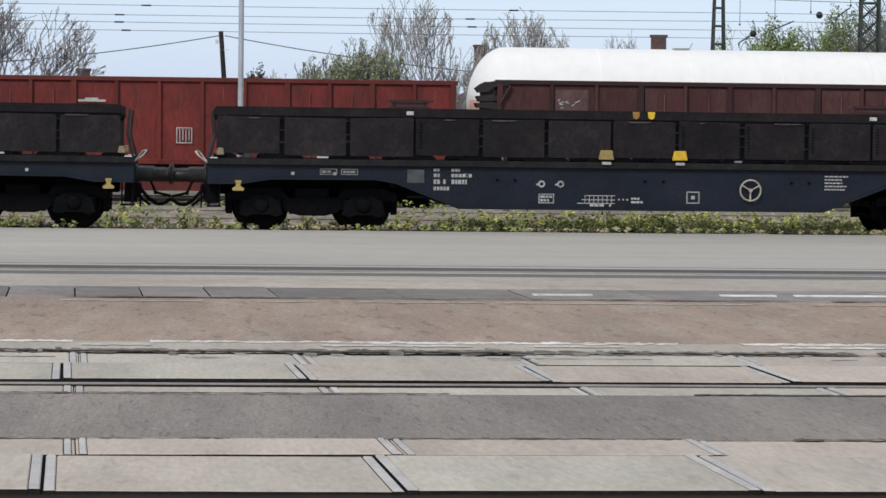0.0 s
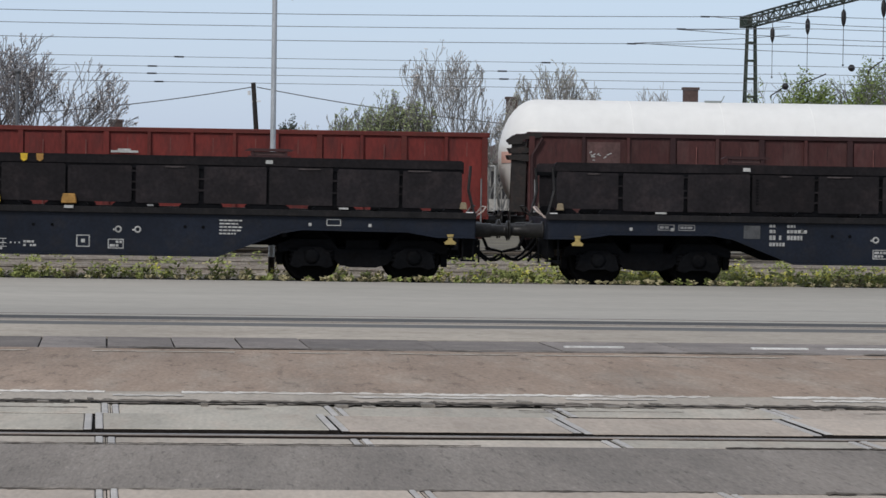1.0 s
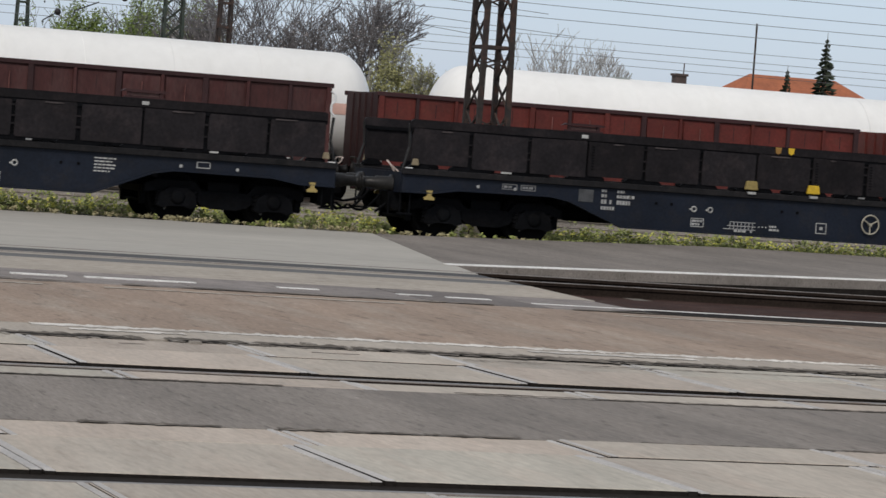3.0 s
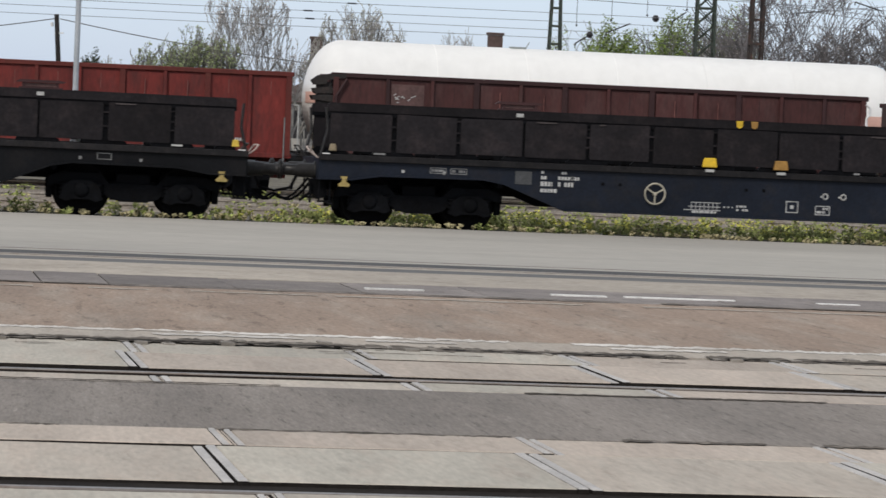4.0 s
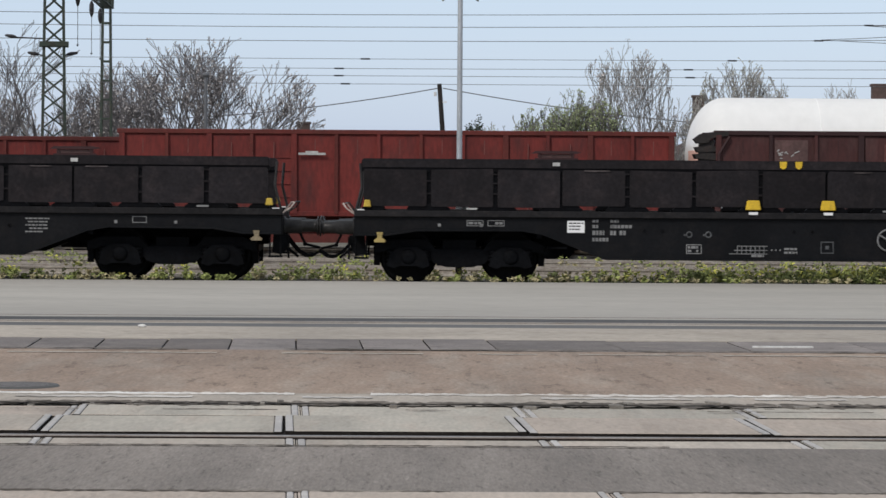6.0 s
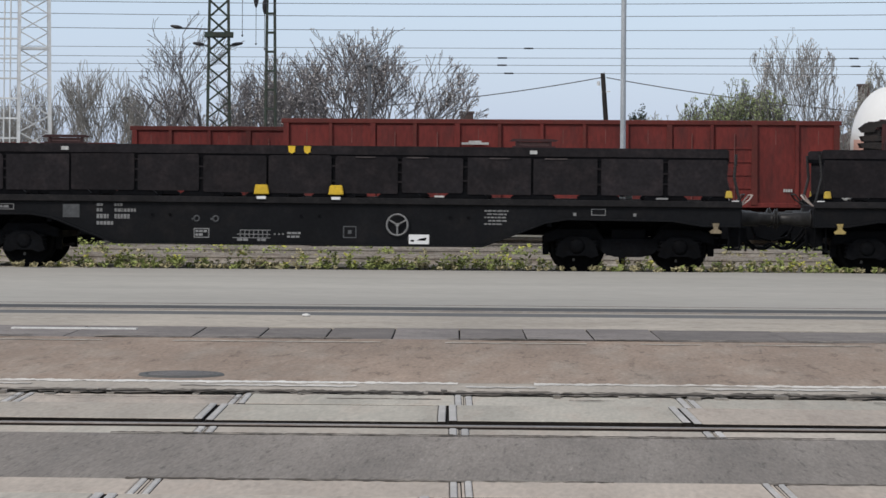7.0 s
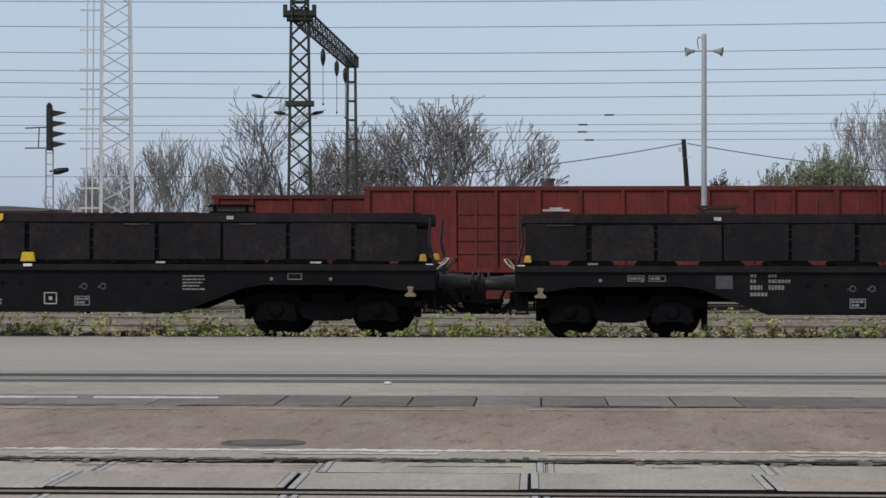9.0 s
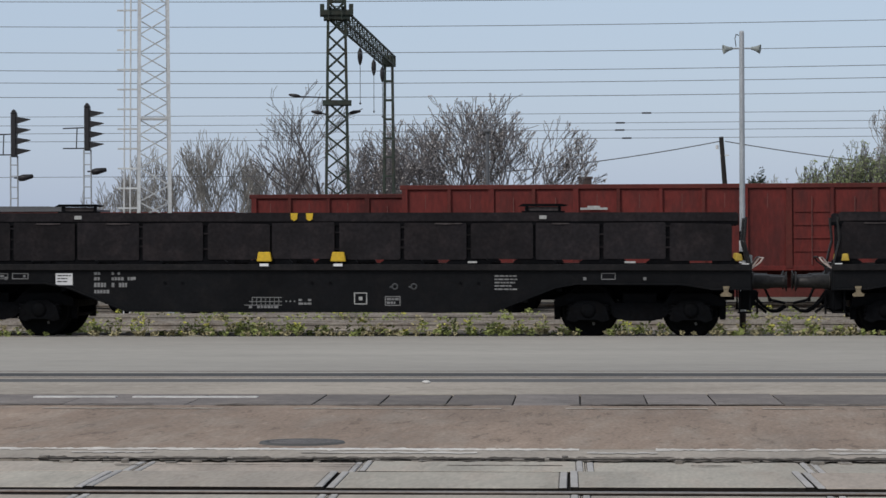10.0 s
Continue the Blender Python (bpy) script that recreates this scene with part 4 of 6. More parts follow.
            if s < 0 and rng.random() < 0.42:
                bm = bmesh.new()
                xa = rng.uniform(x0 + 0.06, x1 - 0.5)
                xb = min(xa + rng.uniform(0.12, 0.5), x1 - 0.05)
                prism(bm, [(xa, 1.905), (xa * 0.6 + xb * 0.4, 1.898), (xb, 1.908), (xb - 0.02, 1.922), (xa + 0.03, 1.925)], -1.470, -1.440)
                part("worn_edge", bm, M_SCUFF, side, "paler scuffed edge")
        for x in edges:
            bm = bmesh.new()
            xa, xb = max(x - 0.36, -7.18), min(x + 0.36, 7.18)
            prism(bm, [(xa, 1.236), (xb, 1.236), (xb, 1.27), (xb - 0.10, 1.345), (xa + 0.10, 1.345), (xa, 1.27)], s * 1.38 - 0.05, s * 1.38 + 0.05)
            part("hinge_beam", bm, M_BLACK, wagon)
    # brackets, yellow on the near side
    shift = (0.0, 0.0, -0.02, 0.01, -0.13)[k]
    for x in (-0.62 + shift, 0.63 + shift):
        bm = bmesh.new()
        prism(bm, [(x - 0.13, 1.28), (x + 0.13, 1.28), (x + 0.10, 1.44), (x - 0.10, 1.44)], -1.53, -1.46)
        dull = (k == 0 and x < 0) or (k == 1 and x > 0)
        col = (M_CREAM if k == 0 else M_OCHRE) if dull else M_YELLOW
        part("bracket", bevelled(bm, 0.012), col, wagon, "faded dull yellow steel bracket" if dull else "yellow steel bracket")
        bm = bmesh.new()
        box(bm, x - 0.075, x + 0.075, -1.55, -1.46, 1.20, 1.245)
        part("bracket_foot", bm, M_MARK if k < 2 else M_PLATE, wagon)
    for x in (-0.12 + shift, 0.14 + shift):
        bm = bmesh.new()
        prism(bm, [(x - 0.06, 2.09), (x + 0.06, 2.09), (x + 0.05, 1.99), (x, 1.96), (x - 0.05, 1.99)], -1.475, -1.455)
        worn = (k == 0 and x < 0.1) or (k == 1 and x > 0)
        part("top_clip", bm, M_OCHRE if worn else M_YELLOW, wagon, "small worn ochre clip" if worn else "small yellow clip")
    for x in (-3.93, 3.93):
        bm = bmesh.new()
        box(bm, x - 0.06, x + 0.06, -1.48, -1.445, 1.99, 2.05)
        part("tag", bm, M_MARK, wagon, "small white tag")
        bm = bmesh.new()
        for dx in (-0.30, 0.25):
            box(bm, x + dx, x + dx + 0.05, -1.40, -1.34, 2.10, 2.20)
        prism(bm, [(x - 0.42, 2.20), (x + 0.36, 2.20), (x + 0.42, 2.225), (x + 0.30, 2.245), (x - 0.34, 2.245)], -1.42, -1.30)
        box(bm, x - 0.36, x + 0.36, -1.41, -1.33, 2.10, 2.125)
        stow = part("stowed_frame", bm, M_BLACK if k == 4 else M_MAROONRIB, wagon, "small dark steel frame on the top rail")
        bm = bmesh.new()
        box(bm, x - 0.31, x + 0.27, -1.37, -1.35, 2.125, 2.195)
        part("frame_panel", bevelled(bm, 0.008), M_FADED if k < 4 else M_SCUFF, stow, "grey worn panel")
    for x in (-6.0, 2.1, 5.6):
        bm = bmesh.new()
        x += rng.uniform(-0.6, 0.6)
        box(bm, x, x + rng.uniform(0.10, 0.20), -1.50, -1.465, 1.255, 1.285)
        part("label_holder", bm, M_MARK_DIM if rng.random() < 0.6 else M_MARK, wagon)
    # gear under the belly
    bm = bmesh.new()
    for x in (-1.25, 0.2):
        lathe(bm, [(0.0, -0.30), (0.14, -0.30), (0.20, -0.24), (0.20, 0.24), (0.14, 0.30), (0.0, 0.30)], pose(x, -0.4, 0.63, 90), 18)
    tube(bm, (-3.0, -0.6, 0.50), (3.0, -0.6, 0.50), 0.03, sides=6)
    part("air_reservoir", bm, M_BLACK, wagon)
    # writing
    face = -(SILL_Y + 0.026)
    bm = bmesh.new()
    ux = (-3.52, -3.52, -3.32, -3.39, -3.66)[k]
    for dz, lead, rest, tall in ((0.0, 0.10, 0.14, 0.045), (0.085, 0.10, 0.36, 0.055), (0.18, 0.20, 0.26, 0.075), (0.30, 0.28, 0.0, 0.06)):
        bars(bm, ux, 1.10 - dz, lead, 1, face, tall, 0.08, rng, 0.97, (0.034, 0.052))
        if rest:
            bars(bm, ux + 0.30, 1.10 - dz, rest, 1, face, tall, 0.08, rng, 0.92, (0.034, 0.052))
    bars(bm, 2.42 if k == 2 else 3.12, 0.80 if k == 2 else 1.05, 0.40, 5, face, 0.024, 0.055, rng, 0.94)
    frame_mark(bm, 4.90, 5.14, 0.98, 1.09, face)
    for x in (-5.9, -5.2, -3.0, 4.6, 5.6):
        box(bm, x, x + 0.05, face, face + 0.006, 0.97, 1.02)
    tagged(part("stencil_writing", bm, M_MARK if k < 2 else M_MARK_DIM, wagon, "white stencilled lines on the side sill"), kind="stuff")
    bm = bmesh.new()
    gx = -1.02 if k in (0, 3, 4) else -0.95
    for i in range(7):
        box(bm, gx + i * 0.075 + 0.05, gx + i * 0.075 + 0.06, face, face + 0.006, 0.54, 0.68)
    for z, a in ((0.54, -0.08), (0.60, 0.0), (0.67, 0.05)):
        box(bm, gx + a, gx + 0.56, face, face + 0.006, z, z + 0.012)
    bars(bm, gx, 0.535, 0.5, 1, face, 0.04, 0.05, rng, 0.8)
    for i in range(3):
        box(bm, gx + 0.62 + i * 0.07, gx + 0.645 + i * 0.07, face, face + 0.006, 0.60, 0.625)
    bars(bm, gx + 0.84, 0.65, 0.24, 2, face, 0.035, 0.06, rng, 0.85)
    tagged(part("load_table", bm, M_MARK if k < 2 else M_MARK_DIM, wagon, "white stencilled load table"), kind="stuff")
    bm = bmesh.new()
    sx = 0.76 - (0.26 if k == 2 else 0.0)
    frame_mark(bm, sx, sx + 0.22, 0.56, 0.76, face, 0.016)
    box(bm, sx + 0.08, sx + 0.14, face, face + 0.006, 0.63, 0.69)
    part("sign_frame", bm, M_CLIP if k in (2, 3) else M_MARK, wagon)
    bx = -1.75 if wheel_x > 0 else 1.28
    bm = bmesh.new()
    frame_mark(bm, bx, bx + 0.26, 0.54, 0.70, face, 0.014)
    bars(bm, bx + 0.03, 0.67, 0.2, 2, face, 0.04, 0.06, rng, 0.9)
    part("sign_frame", bm, M_MARK if k < 2 else M_MARK_DIM, wagon)
    for x in (-5.42, -5.07):
        bm = bmesh.new()
        frame_mark(bm, x, x + 0.28, 0.98, 1.08, face, 0.012)
        bars(bm, x + 0.03, 1.05, 0.22, 1, face, 0.04, 0.05, rng, 0.8)
        part("sign_frame", bm, M_MARK_DIM, wagon)
    cx = -1.7 if wheel_x > 0 else 1.45
    for x in (cx, cx + 0.32):
        bm = bmesh.new()
        ring(bm, (x, face, 0.86), 0.045, 0.016, 14)
        box(bm, x - 0.09, x - 0.05, face, face + 0.006, 0.84, 0.87)
        part("shackle_mark", bm, M_MARK if k < 2 else M_CLIP, wagon)
    for x in (-2.45, -2.15, 0.05, 0.36, 2.55, 2.85):
        bm = bmesh.new()
        tube(bm, (x, face, 0.92), (x, face - 0.012, 0.92), 0.028, sides=8)
        part("bolt_hole", bm, M_BLACK, wagon)
    if k in (2, 3):
        bm = bmesh.new()
        box(bm, 1.86, 2.20, face - 0.004, face + 0.004, 0.47, 0.63)
        part("notice_plate", bm, M_PLATE if k == 3 else M_HORN, wagon, "pale notice plate")
        bm = bmesh.new()
        prism(bm, [(2.0, 0.53), (2.14, 0.53), (2.16, 0.58), (2.04, 0.56)], face - 0.009, face - 0.006)
        bars(bm, 1.89, 0.54, 0.06, 1, face - 0.009, 0.03, 0.05, rng, 1.0)
        part("notice_print", bm, M_BLACK, wagon)
    if k in (2, 4):
        bm = bmesh.new()
        rx = -3.74 if k == 2 else -4.32
        box(bm, rx, rx + 0.29, face - 0.004, face + 0.004, 0.88, 1.08)
        part("route_plate", bm, M_PLATE, wagon, "white route label")
        bm = bmesh.new()
        bars(bm, rx + 0.03, 1.05, 0.24, 3, face - 0.009, 0.02, 0.05, rng, 0.8)
        part("route_print", bm, M_GREASE, wagon)
    else:
        bm = bmesh.new()
        box(bm, -3.96, -3.68, face - 0.004, face + 0.004, 0.86, 1.08)
        for z in (0.89, 0.93, 0.97, 1.01, 1.05):
            box(bm, -3.95, -3.69, face - 0.010, face, z, z + 0.014)
        part("label_clip", bm, M_CLIP, wagon, "grey wire clip for a label")
    # handwheel
    if wheel_x:
        bm = bmesh.new()
        ring(bm, (wheel_x, face - 0.06, 0.79), 0.175, 0.016)
        for a in (0.5, 2.6, 4.7):
            tube(bm, (wheel_x, face - 0.05, 0.79), (wheel_x + 0.17 * math.cos(a), face - 0.06, 0.79 + 0.17 * math.sin(a)), 0.014, sides=6)
        tube(bm, (wheel_x, face + 0.02, 0.79), (wheel_x, face - 0.09, 0.79), 0.03, sides=10)
        part("handwheel", bm, M_WHEELPAINT if k < 2 else M_MARK_DIM, wagon, "round brake handwheel with three spokes")
    sets = build_bogie(wagon, -BOGIE_X) + build_bogie(wagon, BOGIE_X)
    return wagon, sets


TRAIN = [build_wagon(k, paint, wx, 40 + k) for k, paint, wx in ((0, M_NAVY, 1.84), (1, M_NAVY, -1.55), (2, M_DARKGREEN, 1.62), (3, M_DARKGREEN, 1.67), (4, M_DARKGREEN, 0.0))]


# ---- standing open wagons ----
def open_wagon(x0, x1, y, top, paint, ribs, label, door_at=(3, 5), base=-0.15, bays=13, lead=0.0):
    """A high-sided open wagon; its near side stands at y."""
    length, depth = x1 - x0, 2.75
    w = tagged(new("open_wagon"), label, "freight wagon", "standing open wagons")
    w.location = (x0, y, base)
    h = top - base
    floor = 1.10
    for yy in (0.04, depth - 0.10):
        bm = bmesh.new()
        box(bm, 0.03, length - 0.03, yy, yy + 0.05, floor, h - 0.10)
        part("side_wall", bm, paint, w)
    for xx in (0.0, length - 0.06):
        bm = bmesh.new()
        box(bm, xx, xx + 0.06, 0.10, depth - 0.10, floor, h - 0.02)
        for yy in (0.5, 1.0, 1.5, 2.0):
            box(bm, xx - 0.04, xx + 0.10, yy, yy + 0.08, floor, h - 0.05)
        part("end_wall", bm, ribs, w)
    for yy in (-0.02, depth - 0.12):
        bm = bmesh.new()
        box(bm, -0.04, length + 0.04, yy, yy + 0.13, h - 0.11, h)
        part("top_rail", bevelled(bm, 0.015), ribs, w)
        bm = bmesh.new()
        box(bm, -0.03, length + 0.03, yy, yy + 0.12, floor - 0.08, floor + 0.03)
        part("bottom_rail", bevelled(bm, 0.01), paint, w)
    n = bays
    step = length / n if not lead else (length - lead) / (n - 1)

    def post(i):
        return i * step if not lead or i < 1 else lead + (i - 1) * step

    for i in range(n + 1):
        wide = 0.075 if i in (0, n, door_at[0], door_at[1], n - door_at[0], n - door_at[1]) else 0.045
        x = min(max(post(i), wide), length - wide)
        bm = bmesh.new()
        prism(bm, [(x - wide, floor - 0.02), (x + wide, floor - 0.02), (x + wide * 0.8, h - 0.10), (x - wide * 0.8, h - 0.10)], -0.04, 0.05)
        part("side_post", bm, ribs if i % 2 else paint, w)
    for a, b in (door_at, (n - door_at[1], n - door_at[0])):
        for leaf in (a, (a + b) / 2):
            bm = bmesh.new()
            xa, xb = post(leaf) + 0.10, post(leaf + (b - a) / 2) - 0.04
            box(bm, xa, xb, 0.0, 0.045, floor + 0.03, h - 0.16)
            for z in (1.45, 1.75, 2.05, 2.35):
                if z < h - 0.25:
                    box(bm, xa, xb, -0.03, 0.02, z, z + 0.05)
            door = part("door", bm, paint, w)
            bm = bmesh.new()
            tube(bm, ((xa + xb) / 2, -0.05, floor + 0.05), ((xa + xb) / 2, -0.05, h - 0.3), 0.012, sides=6)
            part("lock_bar", bm, M_STREAK, door)
    bm = bmesh.new()
    for i in range(n):
        x = (post(i) + post(i + 1)) / 2
        if not (door_at[0] <= i < door_at[1] or n - door_at[1] <= i < n - door_at[0]):
            box(bm, x - 0.008, x + 0.008, 0.034, 0.042, h - 0.55, h - 0.22)
    tagged(part("chalk_streak", bm, M_STREAK if paint is M_RED else M_MAROONRIB, w), kind="stuff")
    bm = bmesh.new()
    box(bm, 0.05, length - 0.05, 0.1, depth - 0.1, floor - 0.06, floor)
    for yy in (0.9, 1.75):
        box(bm, 0.0, length, yy, yy + 0.10, 0.55, floor - 0.06)
    box(bm, 2.8, length - 2.8, 0.06, 0.12, 0.42, 0.62)
    part("underframe", bm, ribs, w)
    for bx in (1.75, length - 1.75):
        bogie = part("bogie", bogie_block(), M_BLACK, w)
        bogie.location = (bx, depth / 2, 0)
    for e, xx in ((-1, 0.0), (1, length)):
        for yy in (0.5, depth - 0.5):
            bm = bmesh.new()
            lathe(bm, [(0.0, 0.0), (0.15, 0.0), (0.11, 0.04), (0.10, 0.34), (0.22, 0.36), (0.20, 0.39), (0.0, 0.39)], Matrix.Translation((xx, yy, 1.0)) @ pose(0, 0, 0, 0, 90 * e), 16)
            part("buffer", bm, M_GREASE, w)
    bm = bmesh.new()
    rng = random.Random(int(x0 * 10))
    frame_mark(bm, length * 0.50 - 0.03, length * 0.50 + 0.33, 1.50, 1.86, -0.012, 0.022)
    for i in range(4):
        box(bm, length * 0.50 + 0.04 + i * 0.07, length * 0.50 + 0.06 + i * 0.07, -0.012, -0.006, 1.53 + (i % 2) * 0.04, 1.82)
    bars(bm, length * 0.90, 1.45, 0.2, 1, -0.012, 0.07, 0.085, rng, 0.9)
    tagged(part("stencil_writing", bm, M_MARK, w, "white stencilled lines"), kind="stuff")
    bm = bmesh.new()
    tube(bm, (0.15, -0.05, 0.65), (0.15, -0.05, 1.95), 0.018, sides=6)
    part("corner_rail", bm, M_MARK_DIM, w)
    bm = bmesh.new()
    tube(bm, (length - 0.15, -0.05, 0.65), (length - 0.15, -0.05, 1.95), 0.018, sides=6)
    part("corner_rail", bm, M_MARK_DIM, w)
    return w


def bogie_block():
    bm = bmesh.new()
    for s in (-0.98, 0.98):
        prism(bm, [(-1.35, 0.70), (1.35, 0.70), (1.35, 0.50), (0.6, 0.5), (0.35, 0.28), (-0.35, 0.28), (-0.6, 0.5), (-1.35, 0.50)], s - 0.07, s + 0.07)
        for ax in (-0.9, 0.9):
            box(bm, ax - 0.22, ax + 0.22, s - 0.12, s + 0.12, 0.30, 0.60)
    box(bm, -0.25, 0.25, -0.95, 0.95, 0.5, 0.85)
    for ax in (-0.9, 0.9):
        for s in (-0.75, 0.75):
            lathe(bm, [(0.0, -0.06), (0.46, -0.06), (0.46, 0.06), (0.0, 0.06)], pose(ax, s, 0.46, 90), 24)
        tube(bm, (ax, -0.75, 0.46), (ax, 0.75, 0.46), 0.08, sides=8)
    return bm


red_wagon = open_wagon(-6.67, 6.02, 66.4, 2.85, M_RED, M_REDRIB, "red oxide high-sided open wagon with ribbed walls", (2, 4), lead=1.095)
brown = open_wagon(6.95, 19.58, 66.4, 2.89, M_MAROON, M_MAROONRIB, "brown maroon open wagon with a dented top rail", (3, 5), bays=12, lead=1.27)
open_wagon(20.75, 33.5, 66.4, 2.80, M_REDRIB, M_MAROONRIB, "dark red open wagon standing behind a lattice mast", (4, 6))
open_wagon(34.75, 47.5, 66.4, 2.80, M_RED, M_REDRIB, "red oxide open wagon at the end of the standing row", (3, 5))
open_wagon(-10.95, 6.45, 71.6, 2.74, M_RED, M_REDRIB, "dull red open wagon on the farther track", (3, 5), bays=18)
low_wagon = open_wagon(-25.9, -10.55, 66.4, 2.27, M_RED, M_REDRIB, "low dark red open wagon with white lettering", (6, 7), bays=15)
bm = bmesh.new()
box(bm, 12.19, 12.46, -0.075, -0.06, 1.99, 2.10)
part("notice_plate", bm, M_PLATE, low_wagon, "small white notice")
bm = bmesh.new()
frame_mark(bm, 12.24, 12.44, 1.24, 1.52, -0.075, 0.02)
bars(bm, 12.27, 1.48, 0.13, 3, -0.075, 0.04, 0.09, random.Random(9), 0.7)
tagged(part("stencil_mark", bm, M_MARK, low_wagon, "white stencilled frame"), kind="stuff")
bm = bmesh.new()
prism(bm, [(0.0, 2.44), (11.9, 2.44), (11.9, 2.49), (11.0, 2.56), (0.0, 2.60)], 0.02, 2.7)
part("cover", bm, M_WIRE, low_wagon, "grey sheet cover")
bm = bmesh.new()
box(bm, 1.67, 1.95, -0.08, -0.05, 1.40, 1.58)
part("notice_plate", bm, M_PLATE, brown, "white notice plate")
bm = bmesh.new()
prism(bm, [(-0.50, 2.84), (-0.34, 2.96), (0.30, 3.03), (0.30, 2.92), (-0.12, 2.86), (-0.16, 2.76), (-0.42, 2.74)], -0.03, 0.35)
prism(bm, [(-0.46, 2.66), (-0.10, 2.70), (0.12, 2.64), (0.10, 2.56), (-0.40, 2.54)], 0.02, 0.5)
prism(bm, [(-0.48, 2.50), (-0.02, 2.52), (0.16, 2.44), (-0.02, 2.36), (-0.44, 2.40)], -0.02, 0.6)
prism(bm, [(-0.40, 1.20), (-0.06, 1.20), (-0.03, 2.80), (-0.22, 2.84), (-0.36, 2.78)], 0.05, 0.3)
part("bent_corner", bm, M_BENT, brown, "torn and bent dark steel wagon corner")
bm = bmesh.new()
tube(bm, (0.32, -0.04, 2.90), (0.08, -0.05, 2.50), 0.035, sides=6)
tube(bm, (0.08, -0.05, 2.50), (0.10, -0.05, 1.30), 0.045, sides=6)
part("corner_brace", bm, M_MAROONRIB, brown)
bm = bmesh.new()
box(bm, 1.36, 2.12, 0.026, 0.040, 2.30, 2.83)
patch = part("faded_patch", bm, M_FADED, brown, "faded greyish patch of paint")
bm = bmesh.new()
rng = random.Random(77)
for i in range(9):
    xa, za = 1.40 + rng.uniform(0, 0.42), 2.50 + rng.uniform(-0.10, 0.08)
    tube(bm, (xa, 0.022, za), (xa + rng.uniform(0.04, 0.14), 0.022, za + rng.uniform(-0.09, 0.07)), 0.014, sides=4)
tagged(part("chalk_scrawl", bm, M_MARK, patch, "white chalk scrawl"), kind="stuff")
bm = bmesh.new()
for a, b in (((12.86, 0.02, 1.22), (12.86, 0.02, 2.24)), ((12.86, 0.02, 2.24), (12.70, 0.10, 2.24)), ((12.86, 0.02, 1.22), (12.68, 0.10, 1.22))):
    tube(bm, a, b, 0.024, sides=6)
part("end_handrail", bm, M_MARK, red_wagon, "white bent handrail")
bm = bmesh.new()
box(bm, 4.10, 4.72, -0.08, -0.05, 2.42, 2.47)
box(bm, 4.26, 4.55, -0.08, -0.05, 2.47, 2.51)
part("roof_label", bm, M_MARK, red_wagon, "white plate on the wall")

bm = bmesh.new()
for xa, za, xb, zb in ((12.60, 2.86, 12.70, 2.78), (12.70, 2.78, 12.70, 2.62), (12.70, 2.62, 12.62, 2.54), (12.62, 2.54, 12.62, 2.36), (12.62, 2.36, 12.72, 2.26)):
    tube(bm, (xa, -0.06, za), (xb, -0.06, zb), 0.028, sides=6)
part("end_handrail", bm, M_PLATE, brown, "white bent handrail")

